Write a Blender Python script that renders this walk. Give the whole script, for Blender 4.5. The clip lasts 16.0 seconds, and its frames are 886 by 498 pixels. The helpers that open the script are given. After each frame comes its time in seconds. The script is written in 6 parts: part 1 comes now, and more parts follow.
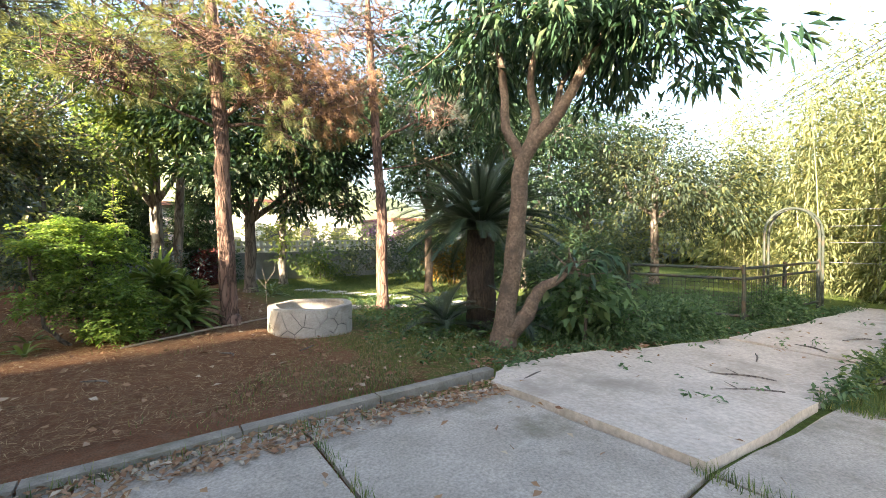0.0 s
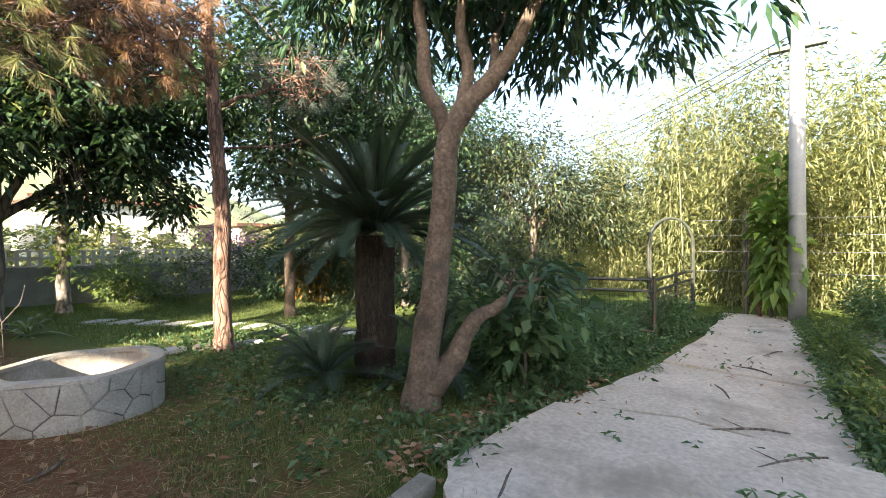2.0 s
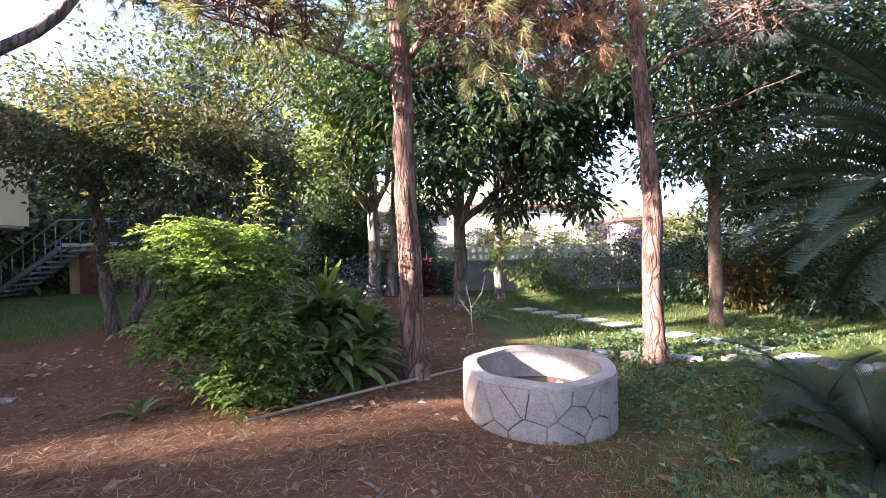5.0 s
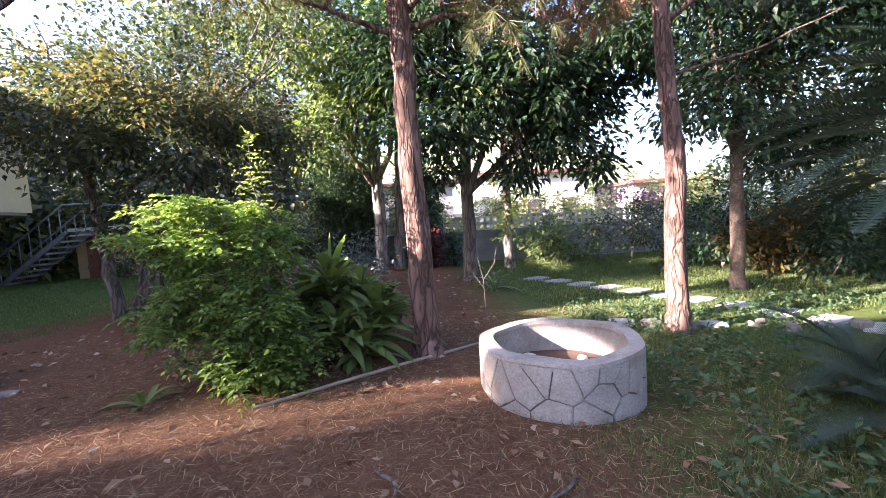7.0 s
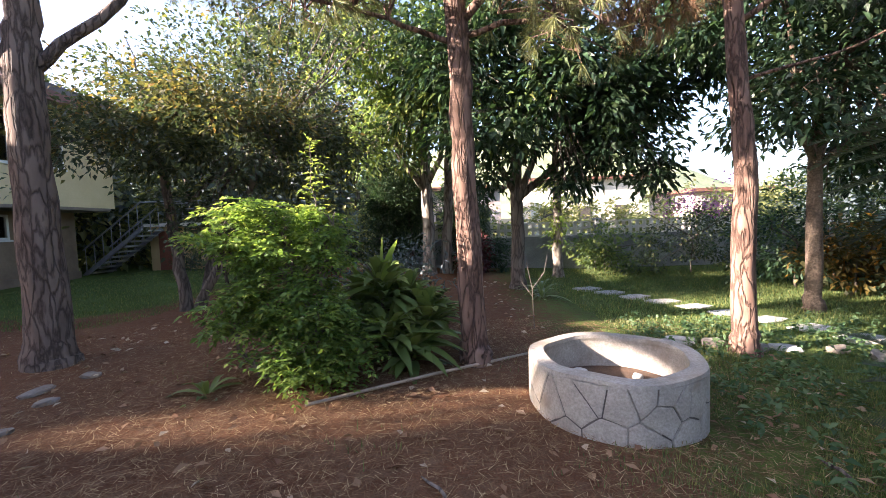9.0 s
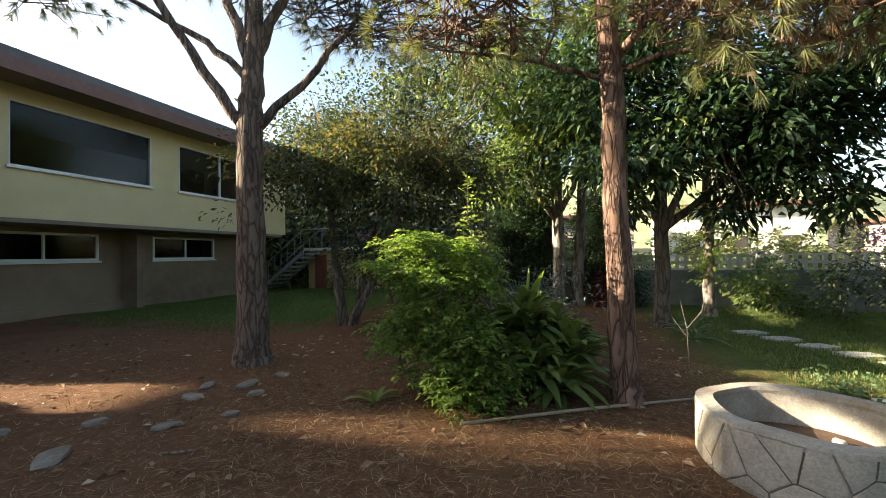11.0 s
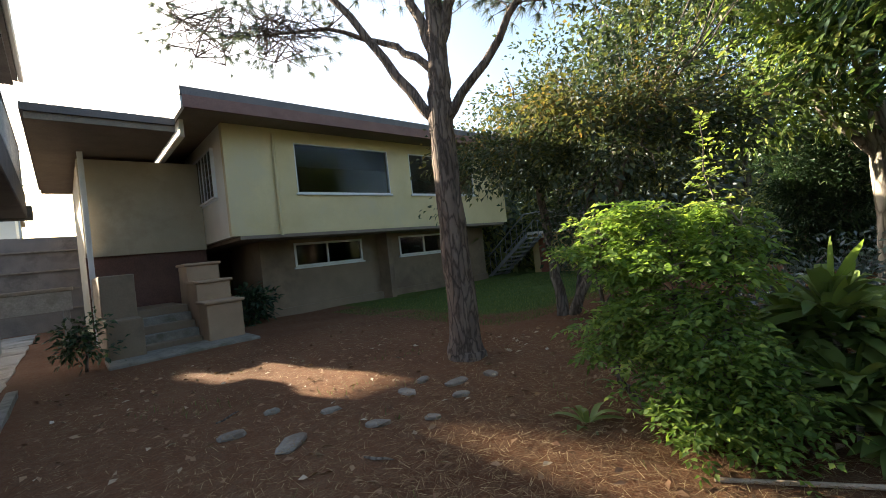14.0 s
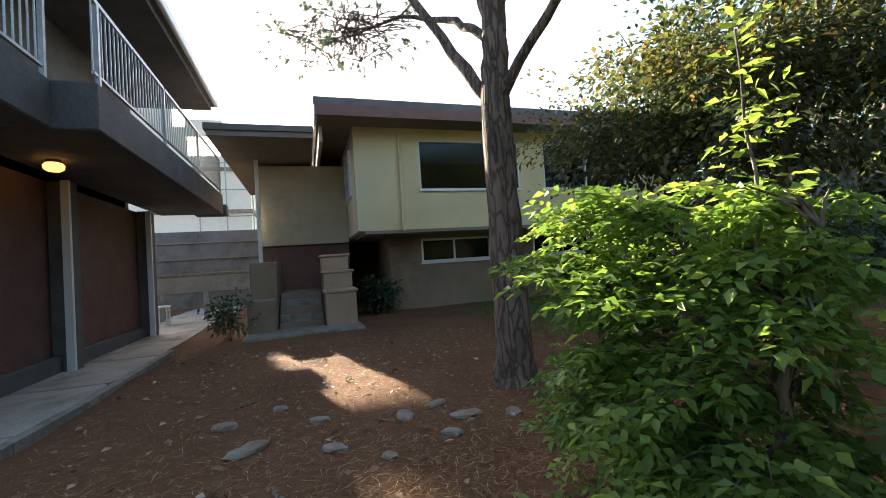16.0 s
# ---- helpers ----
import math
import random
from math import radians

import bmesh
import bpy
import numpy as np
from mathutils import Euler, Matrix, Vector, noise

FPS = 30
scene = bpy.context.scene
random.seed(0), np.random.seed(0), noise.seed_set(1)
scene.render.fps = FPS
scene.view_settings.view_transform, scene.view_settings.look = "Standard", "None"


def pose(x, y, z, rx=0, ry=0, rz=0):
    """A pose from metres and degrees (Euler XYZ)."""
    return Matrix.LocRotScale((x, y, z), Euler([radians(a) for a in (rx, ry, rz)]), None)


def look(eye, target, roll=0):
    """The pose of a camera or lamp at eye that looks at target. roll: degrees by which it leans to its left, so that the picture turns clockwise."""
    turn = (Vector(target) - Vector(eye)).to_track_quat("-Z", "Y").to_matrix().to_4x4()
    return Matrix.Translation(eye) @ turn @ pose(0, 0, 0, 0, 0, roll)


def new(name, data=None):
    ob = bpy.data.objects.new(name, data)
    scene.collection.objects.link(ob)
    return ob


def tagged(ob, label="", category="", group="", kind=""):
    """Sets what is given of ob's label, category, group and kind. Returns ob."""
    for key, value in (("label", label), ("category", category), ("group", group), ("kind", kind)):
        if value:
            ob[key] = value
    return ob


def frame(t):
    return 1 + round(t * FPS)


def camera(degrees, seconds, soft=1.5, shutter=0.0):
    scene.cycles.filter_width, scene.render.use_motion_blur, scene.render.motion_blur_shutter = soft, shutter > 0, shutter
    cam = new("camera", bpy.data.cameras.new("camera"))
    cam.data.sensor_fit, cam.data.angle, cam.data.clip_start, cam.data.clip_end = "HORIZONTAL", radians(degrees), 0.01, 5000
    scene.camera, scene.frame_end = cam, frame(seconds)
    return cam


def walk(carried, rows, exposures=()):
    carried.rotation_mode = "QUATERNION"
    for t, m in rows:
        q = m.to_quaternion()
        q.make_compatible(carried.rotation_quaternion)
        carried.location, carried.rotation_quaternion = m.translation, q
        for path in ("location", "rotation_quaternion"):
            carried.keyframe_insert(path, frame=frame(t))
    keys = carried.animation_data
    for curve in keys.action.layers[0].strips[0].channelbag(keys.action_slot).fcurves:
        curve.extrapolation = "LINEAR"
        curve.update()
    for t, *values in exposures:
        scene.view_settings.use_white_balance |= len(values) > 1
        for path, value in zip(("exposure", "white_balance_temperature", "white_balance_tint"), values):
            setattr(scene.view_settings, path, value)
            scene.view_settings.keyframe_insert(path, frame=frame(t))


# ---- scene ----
cam = camera(93.3, 16.0, soft=0.9)
METRES, EYE, TILT, LEAN, TURN = 7.6, 1.57, 0.0, 0.0, -35.9
ROWS = [
    (0.0, 0.0, 0.0, 0.0, -0.01, -1.38, 0.52),
    (0.5, -0.0165, 0.0865, -0.0041, -12.14, -1.62, 0.53),
    (1.0, -0.0198, 0.1642, -0.0015, -19.66, -1.98, 0.29),
    (1.5, -0.0278, 0.2405, 0.0037, -24.72, -1.51, 0.49),
    (2.0, -0.0359, 0.2937, 0.002, -19.15, -0.39, 0.43),
    (2.5, -0.0521, 0.3312, 0.0024, -8.56, 0.4, 0.53),
    (3.0, -0.0722, 0.3684, 0.004, -1.34, 0.79, 1.17),
    (3.5, -0.0869, 0.4035, 0.0026, 7.98, 0.82, 1.25),
    (4.0, -0.105, 0.4261, 0.0002, 15.85, 0.41, 0.95),
    (4.5, -0.1319, 0.4435, 0.001, 22.44, 0.31, 1.14),
    (5.0, -0.1515, 0.4522, 0.0004, 29.19, -0.22, 1.38),
    (7.5, -0.176, 0.4857, 0.0011, 30.13, -4.55, 3.84),
    (8.0, -0.1776, 0.4849, 0.0026, 31.33, -4.32, 3.47),
    (10.5, -0.1909, 0.4498, 0.0098, 47.66, -0.6, 0.86),
    (11.0, -0.1943, 0.4313, 0.0119, 52.51, 0.79, 0.77),
    (11.5, -0.1959, 0.4238, 0.0134, 59.07, 2.21, 0.83),
    (12.0, -0.1956, 0.4285, 0.0174, 66.43, 3.27, 2.29),
    (12.5, -0.199, 0.4469, 0.0146, 69.84, 2.9, 1.42),
    (13.0, -0.218, 0.4624, 0.0149, 72.99, 1.79, 1.8),
    (13.5, -0.2433, 0.4799, 0.0229, 76.97, 0.27, 6.89),
    (14.0, -0.2712, 0.5187, 0.0173, 83.57, 0.04, 6.11),
    (14.5, -0.3094, 0.5643, 0.0102, 90.44, 0.19, 5.68),
    (15.0, -0.3372, 0.626, 0.0108, 96.65, 0.65, 6.83),
    (15.5, -0.3708, 0.6886, 0.0084, 98.22, 0.88, 5.97),
    (16.0, -0.4005, 0.7423, 0.0065, 107.8, 1.66, 3.8),
]
EXPOSURES = [(0.0, 3.15, 6800, 12), (1.5, 3.0, 6600, 10), (2.5, 2.65, 6300, 15), (3.5, 2.82, 6000, 26), (5.0, 3.12, 5800, 33), (7.5, 3.15, 5700, 33), (10.5, 2.36, 6700, 10), (11.0, 2.28, 6800, 8), (12.5, 2.25, 6800, 8), (14.5, 2.45, 6400, 8), (16.0, 2.55, 6300, 8)]
walk(cam, [(t, pose(0, 0, EYE, TILT, LEAN, TURN) @ pose(METRES * x, METRES * y, METRES * z, 90 + pitch, roll, yaw)) for t, x, y, z, yaw, pitch, roll in ROWS], EXPOSURES)

# ---- world and sun ----
SUN_EL, SUN_AZ = 21.0, 195.0   # degrees; azimuth counted from +x towards +y
sd = Vector((math.cos(radians(SUN_EL)) * math.cos(radians(SUN_AZ)), math.cos(radians(SUN_EL)) * math.sin(radians(SUN_AZ)), math.sin(radians(SUN_EL))))
world = bpy.data.worlds.new("world")
scene.world = world
world.use_nodes = True
wn = world.node_tree
sky = wn.nodes.new("ShaderNodeTexSky")
sky.sky_type = "NISHITA"
sky.sun_disc = False
sky.sun_elevation = radians(SUN_EL)
sky.sun_rotation = radians(90 - SUN_AZ)
sky.air_density, sky.dust_density, sky.ozone_density = 1.0, 3.0, 1.0
wn.nodes["Background"].inputs["Strength"].default_value = 0.095
wn.links.new(sky.outputs[0], wn.nodes["Background"].inputs["Color"])
sun = new("sun", bpy.data.lights.new("sun", "SUN"))
sun.data.energy, sun.data.angle, sun.data.color = 5.0, radians(0.6), (1.0, 0.86, 0.66)
sun.matrix_world = look(sd * 60, (0, 0, 0))


# ---- materials ----
def nodes(name):
    m = bpy.data.materials.new(name)
    m.use_nodes = True
    t = m.node_tree
    return m, t, t.nodes["Principled BSDF"]


def noise_node(t, scale, detail=4, rough=0.6, coord="Object"):
    tc = t.nodes.new("ShaderNodeTexCoord")
    n = t.nodes.new("ShaderNodeTexNoise")
    n.inputs["Scale"].default_value, n.inputs["Detail"].default_value, n.inputs["Roughness"].default_value = scale, detail, rough
    t.links.new(tc.outputs[coord], n.inputs["Vector"])
    return n


def ramp(t, src, stops):
    r = t.nodes.new("ShaderNodeValToRGB")
    while len(r.color_ramp.elements) < len(stops):
        r.color_ramp.elements.new(0.5)
    for e, (p, c) in zip(r.color_ramp.elements, stops):
        e.position, e.color = p, (*c, 1) if len(c) == 3 else c
    t.links.new(src, r.inputs[0])
    return r


def mixc(t, fac, a, b, mode="MIX"):
    m = t.nodes.new("ShaderNodeMix")
    m.data_type, m.blend_type = "RGBA", mode
    for i, s in ((0, fac), (6, a), (7, b)):
        if isinstance(s, (int, float)):
            m.inputs[i].default_value = s
        elif isinstance(s, tuple):
            m.inputs[i].default_value = (*s, 1)
        else:
            t.links.new(s, m.inputs[i])
    return m.outputs[2]


def bump(t, p, h, strength=0.3, dist=0.02):
    b = t.nodes.new("ShaderNodeBump")
    b.inputs["Strength"].default_value, b.inputs["Distance"].default_value = strength, dist
    t.links.new(h, b.inputs["Height"])
    t.links.new(b.outputs[0], p.inputs["Normal"])


def surface(name, c1, c2, scale=6, rough=0.8, fine=60, b=0.25, metal=0.0, stain=None, grain=0.25):
    """Two scales of variation, with fine relief."""
    m, t, p = nodes(name)
    n1, n2 = noise_node(t, scale), noise_node(t, fine, 5)
    col = ramp(t, n1.outputs[0], [(0.3, c1), (0.7, c2)]).outputs[0]
    g2 = ramp(t, n2.outputs[0], [(0.3, (1 - grain,) * 3), (0.7, (1 + grain * 0.4,) * 3)]).outputs[0]
    col = mixc(t, 1.0, col, g2, "MULTIPLY")
    if stain:
        n3 = noise_node(t, scale * 0.35, 6, 0.7)
        f = ramp(t, n3.outputs[0], [(0.52, (0, 0, 0)), (0.66, (1, 1, 1))]).outputs[0]
        col = mixc(t, f, col, stain)
    t.links.new(col, p.inputs["Base Color"])
    p.inputs["Roughness"].default_value, p.inputs["Metallic"].default_value = rough, metal
    bump(t, p, n2.outputs[0], b)
    return m


def leafy(name, c1, c2, c3=None, trans=0.35, rough=0.45):
    """Leaves: each one its own tint, thin enough to let light through."""
    m, t, p = nodes(name)
    g1 = t.nodes.new("ShaderNodeNewGeometry")
    c1, c2, c3 = [c and ((c[0] * 0.95, c[1] * 0.95, c[2] * 1.45 + 0.006) if c[1] > c[0] else c) for c in (c1, c2, c3)]
    stops = [(0.0, c1), (0.75, c2)] + ([(0.97, c3)] if c3 else [])
    col = ramp(t, g1.outputs["Random Per Island"], stops).outputs[0]
    t.links.new(col, p.inputs["Base Color"])
    p.inputs["Roughness"].default_value = rough
    p.inputs["Specular IOR Level"].default_value = 0.35
    tr = t.nodes.new("ShaderNodeBsdfTranslucent")
    warm = mixc(t, 1.0, col, (1.3, 1.35, 0.75), "MULTIPLY")
    t.links.new(warm, tr.inputs[0])
    ms = t.nodes.new("ShaderNodeMixShader")
    ms.inputs[0].default_value = trans
    t.links.new(p.outputs[0], ms.inputs[1])
    t.links.new(tr.outputs[0], ms.inputs[2])
    t.links.new(ms.outputs[0], t.nodes["Material Output"].inputs[0])
    return m


def bark(name, c1, c2, scale=9, depth=0.6):
    m, t, p = nodes(name)
    tc = t.nodes.new("ShaderNodeTexCoord")
    mp = t.nodes.new("ShaderNodeMapping")
    mp.inputs["Scale"].default_value = (1, 1, 0.22)
    t.links.new(tc.outputs["Object"], mp.inputs[0])
    v = t.nodes.new("ShaderNodeTexVoronoi")
    v.feature = "DISTANCE_TO_EDGE"
    v.inputs["Scale"].default_value = scale * 1.6
    n = t.nodes.new("ShaderNodeTexNoise")
    n.inputs["Scale"].default_value, n.inputs["Detail"].default_value = scale, 6
    t.links.new(mp.outputs[0], n.inputs[0])
    w = mixc(t, 0.18, mp.outputs[0], n.outputs[1])
    t.links.new(w, v.inputs["Vector"])
    col = ramp(t, n.outputs[0], [(0.3, c1), (0.7, c2)]).outputs[0]
    crack = ramp(t, v.outputs["Distance"], [(0.0, (0.35, 0.33, 0.32)), (0.16, (1, 1, 1))]).outputs[0]
    t.links.new(mixc(t, 1.0, col, crack, "MULTIPLY"), p.inputs["Base Color"])
    p.inputs["Roughness"].default_value = 0.9
    bump(t, p, crack, depth, 0.03)
    return m


def ground_material():
    m, t, p = nodes("soil_and_grass")
    n1, n2, n3 = noise_node(t, 0.7, 6), noise_node(t, 9, 8, 0.7), noise_node(t, 70, 4)
    soil = ramp(t, n1.outputs[0], [(0.3, (0.145, 0.064, 0.032)), (0.7, (0.21, 0.102, 0.052))]).outputs[0]
    soil = mixc(t, ramp(t, n2.outputs[0], [(0.45, (0, 0, 0)), (0.75, (0.8, 0.8, 0.8))]).outputs[0], soil, (0.22, 0.14, 0.085))
    grass = ramp(t, n2.outputs[0], [(0.3, (0.06, 0.085, 0.02)), (0.7, (0.12, 0.17, 0.035))]).outputs[0]
    sx = t.nodes.new("ShaderNodeSeparateXYZ")
    tc = t.nodes.new("ShaderNodeTexCoord")
    t.links.new(tc.outputs["Object"], sx.inputs[0])

    def step(sock, a, b):
        r = t.nodes.new("ShaderNodeMapRange")
        r.interpolation_type = "SMOOTHSTEP"
        r.inputs[1].default_value, r.inputs[2].default_value = a, b
        t.links.new(sock, r.inputs[0])
        return r.outputs[0]

    def math2(op, a, b):
        q = t.nodes.new("ShaderNodeMath")
        q.operation = op
        for i, s in enumerate((a, b)):
            if isinstance(s, (int, float)):
                q.inputs[i].default_value = s
            else:
                t.links.new(s, q.inputs[i])
        return q.outputs[0]
    east = step(sx.outputs[0], 0.3, 3.9)
    north = math2("MULTIPLY", step(sx.outputs[1], 8.5, 11.5), step(sx.outputs[0], 2.5, 4.5))
    west = math2("MULTIPLY", step(sx.outputs[1], 10.5, 12.5), step(sx.outputs[0], -4.2, -6.0))
    lawn = math2("MAXIMUM", math2("MAXIMUM", math2("MULTIPLY", east, 0.75), north), west)
    far = math2("MAXIMUM", step(sx.outputs[1], 18, 24), step(sx.outputs[0], 12, 14))
    lawn = math2("MAXIMUM", lawn, far)
    fac = math2("ADD", lawn, math2("MULTIPLY", math2("SUBTRACT", n2.outputs[0], 0.55), 0.9))
    cl = step(fac, 0.3, 0.7)
    col = mixc(t, cl, soil, grass)
    col = mixc(t, 1.0, col, ramp(t, n3.outputs[0], [(0.3, (0.6, 0.6, 0.6)), (0.7, (1.15, 1.15, 1.15))]).outputs[0], "MULTIPLY")
    t.links.new(col, p.inputs["Base Color"])
    p.inputs["Roughness"].default_value = 0.95
    p.inputs["Specular IOR Level"].default_value = 0.15
    hh = math2("ADD", n3.outputs[0], math2("MULTIPLY", n2.outputs[0], 2.0))
    bump(t, p, hh, 0.7, 0.03)
    return m


def glassy(name, tint=(0.75, 0.8, 0.8)):
    m, t, p = nodes(name)
    p.inputs["Base Color"].default_value = (*tint, 1)
    p.inputs["Transmission Weight"].default_value = 1.0
    p.inputs["IOR"].default_value = 1.25
    p.inputs["Roughness"].default_value = 0.02
    return m


M_GROUND = ground_material()
M_CONC = surface("weathered_concrete", (0.47, 0.4, 0.325), (0.6, 0.525, 0.44), 1.6, 0.9, 22, 0.3, stain=(0.3, 0.25, 0.195), grain=0.28)
M_CONC2 = surface("grey_mossy_concrete", (0.34, 0.295, 0.24), (0.47, 0.41, 0.34), 2.0, 0.9, 50, 0.3, stain=(0.17, 0.15, 0.1), grain=0.4)
M_KERB = surface("kerb_concrete", (0.2, 0.175, 0.14), (0.31, 0.28, 0.23), 5, 0.9, 60, 0.4, stain=(0.14, 0.13, 0.09))
M_RIM = surface("limewashed_stone", (0.34, 0.31, 0.265), (0.48, 0.445, 0.39), 5, 0.9, 55, 0.4, stain=(0.27, 0.23, 0.18), grain=0.3)
M_MORTAR = surface("dark_mortar", (0.09, 0.08, 0.07), (0.16, 0.145, 0.13), 8, 0.95)
M_SOIL = surface("dark_soil", (0.06, 0.035, 0.02), (0.13, 0.075, 0.045), 9, 0.95, 80, 0.6)
M_CREAM = surface("cream_paint", (0.6, 0.49, 0.26), (0.68, 0.565, 0.32), 1.2, 0.75, 35, 0.08, grain=0.06, stain=(0.6, 0.51, 0.32))
M_WHITEWALL = surface("offwhite_paint", (0.68, 0.64, 0.54), (0.76, 0.72, 0.62), 1.5, 0.75, 40, 0.08, grain=0.06)
# Cream paint of the wing with its shade put into a darker base colour.
M_CREAMSHADE = surface("shaded_cream_paint", (0.4, 0.34, 0.23), (0.47, 0.4, 0.28), 1.3, 0.8, 35, 0.1, grain=0.08, stain=(0.34, 0.28, 0.19))
M_DKGREY = surface("dark_grey_concrete", (0.085, 0.08, 0.078), (0.135, 0.128, 0.122), 1.5, 0.85, 30, 0.15, stain=(0.065, 0.06, 0.058))
M_BROWN = surface("brown_paint", (0.22, 0.16, 0.105), (0.28, 0.205, 0.135), 1.4, 0.85, 30, 0.12, grain=0.1, stain=(0.17, 0.12, 0.08))
M_OCHRE = surface("ochre_paint", (0.5, 0.34, 0.15), (0.58, 0.41, 0.2), 1.5, 0.8, 40, 0.1, grain=0.1)
M_TAN = surface("tan_render", (0.36, 0.24, 0.15), (0.44, 0.3, 0.19), 2.0, 0.85, 40, 0.15, grain=0.1)
M_ROOF = surface("roof_sheet", (0.1, 0.085, 0.08), (0.16, 0.13, 0.12), 2, 0.6, 30, 0.1)
M_SOFFIT = surface("soffit_boards", (0.2, 0.16, 0.12), (0.26, 0.21, 0.16), 2, 0.8, 30, 0.1)
M_FASCIA = surface("fascia_red_brown", (0.16, 0.07, 0.05), (0.21, 0.1, 0.07), 3, 0.6, 30, 0.1)
M_FRAME = surface("white_aluminium", (0.66, 0.66, 0.64), (0.74, 0.74, 0.72), 3, 0.5, 40, 0.03, grain=0.05)
M_GLASS = glassy("window_glass", (0.4, 0.43, 0.43))
# Dark colour that stands in for the shade of unlit rooms.
M_ROOMSHADE = surface("room_shade", (0.05, 0.045, 0.04), (0.08, 0.07, 0.06), 2, 0.9)
M_STEEL = surface("galvanised_rail", (0.32, 0.33, 0.34), (0.42, 0.43, 0.44), 6, 0.5, 50, 0.05, metal=0.6)
M_GREENIRON = surface("dark_painted_iron", (0.025, 0.035, 0.028), (0.05, 0.06, 0.045), 9, 0.55, 60, 0.15, stain=(0.09, 0.05, 0.03))
M_POLE = surface("grey_pole_concrete", (0.26, 0.27, 0.28), (0.36, 0.37, 0.38), 3, 0.8, 60, 0.15)
M_GREYWALL = surface("grey_block_wall", (0.26, 0.26, 0.25), (0.37, 0.37, 0.35), 2, 0.9, 30, 0.3, stain=(0.18, 0.18, 0.16))
M_YARDWALL = surface("stained_yard_wall", (0.15, 0.14, 0.13), (0.23, 0.21, 0.19), 2, 0.9, 30, 0.3, stain=(0.1, 0.09, 0.08))
M_PINKWALL = surface("pale_pink_paint", (0.62, 0.5, 0.45), (0.72, 0.6, 0.54), 1, 0.8, 30, 0.1)
M_REDBROWN = surface("red_brown_door", (0.2, 0.06, 0.035), (0.27, 0.09, 0.05), 3, 0.6, 40, 0.1)
M_MAROON = surface("maroon_brick_paint", (0.12, 0.06, 0.045), (0.17, 0.085, 0.06), 2, 0.8, 30, 0.2)
M_STONE = surface("field_stone", (0.2, 0.165, 0.135), (0.33, 0.29, 0.24), 6, 0.9, 50, 0.5, stain=(0.15, 0.1, 0.07))
M_FLAG = surface("pale_flagstone", (0.48, 0.46, 0.42), (0.6, 0.58, 0.53), 5, 0.9, 50, 0.3)
M_HOSE = surface("pale_wooden_pole", (0.34, 0.26, 0.19), (0.46, 0.36, 0.27), 9, 0.8, 70, 0.2)
M_PINE = bark("pine_bark", (0.13, 0.072, 0.05), (0.3, 0.185, 0.135), 9, 1.0)
M_PINEDK = bark("grey_pine_bark", (0.13, 0.09, 0.07), (0.26, 0.19, 0.15), 8, 0.9)
M_MANGO = surface("smooth_tan_bark", (0.1, 0.07, 0.05), (0.2, 0.148, 0.105), 9, 0.9, 30, 0.9, stain=(0.06, 0.045, 0.034), grain=0.55)
M_BARK = bark("grey_bark", (0.12, 0.095, 0.075), (0.24, 0.2, 0.165), 7, 0.5)
M_PALEBARK = bark("pale_bark", (0.24, 0.2, 0.16), (0.4, 0.36, 0.31), 5, 0.4)
M_CYCADT = bark("cycad_trunk", (0.04, 0.03, 0.022), (0.09, 0.065, 0.045), 16, 1.0)
L_MANGO = leafy("mango_leaf", (0.025, 0.06, 0.02), (0.06, 0.115, 0.035), (0.12, 0.16, 0.05), 0.25, 0.35)
L_DARK = leafy("dark_glossy_leaf", (0.02, 0.045, 0.014), (0.05, 0.095, 0.025), (0.1, 0.14, 0.04), 0.28, 0.4)
L_MID = leafy("mid_green_leaf", (0.036, 0.056, 0.02), (0.08, 0.108, 0.036), (0.17, 0.17, 0.06), 0.34, 0.36)
L_LIGHT = leafy("sunny_leaf", (0.075, 0.12, 0.028), (0.155, 0.215, 0.045), (0.28, 0.3, 0.06), 0.5, 0.45)
L_LIME = leafy("lime_leaf", (0.19, 0.28, 0.04), (0.3, 0.38, 0.06), (0.44, 0.46, 0.08), 0.5, 0.45)
L_BUSH = leafy("bush_leaf", (0.095, 0.165, 0.024), (0.18, 0.275, 0.038), (0.29, 0.38, 0.055), 0.48, 0.42)
L_BAMBOO = leafy("bamboo_leaf", (0.12, 0.15, 0.04), (0.26, 0.28, 0.08), (0.36, 0.34, 0.14), 0.45, 0.5)
L_OLIVE = leafy("olive_brown_leaf", (0.07, 0.075, 0.025), (0.14, 0.13, 0.045), (0.22, 0.14, 0.06), 0.4, 0.5)
L_GREY = leafy("grey_green_leaf", (0.09, 0.12, 0.08), (0.16, 0.2, 0.14), None, 0.35, 0.5)
L_PURPLE = leafy("purple_bract", (0.3, 0.08, 0.33), (0.48, 0.18, 0.5), None, 0.4, 0.5)
L_ORANGE = leafy("orange_croton_leaf", (0.07, 0.085, 0.025), (0.17, 0.12, 0.03), (0.38, 0.18, 0.03), 0.35, 0.4)
L_DRAC = leafy("dracaena_leaf", (0.1, 0.15, 0.025), (0.2, 0.26, 0.045), None, 0.3, 0.32)
L_CYCAD = leafy("cycad_leaf", (0.022, 0.04, 0.014), (0.042, 0.068, 0.022), None, 0.12, 0.4)
L_NEEDLE = leafy("green_needle", (0.12, 0.14, 0.05), (0.26, 0.26, 0.1), None, 0.4, 0.5)
L_NEEDLEDK = leafy("grey_green_needle", (0.07, 0.09, 0.05), (0.13, 0.15, 0.08), None, 0.35, 0.5)
L_DEAD = leafy("dead_needle", (0.2, 0.11, 0.06), (0.34, 0.2, 0.12), None, 0.35, 0.6)
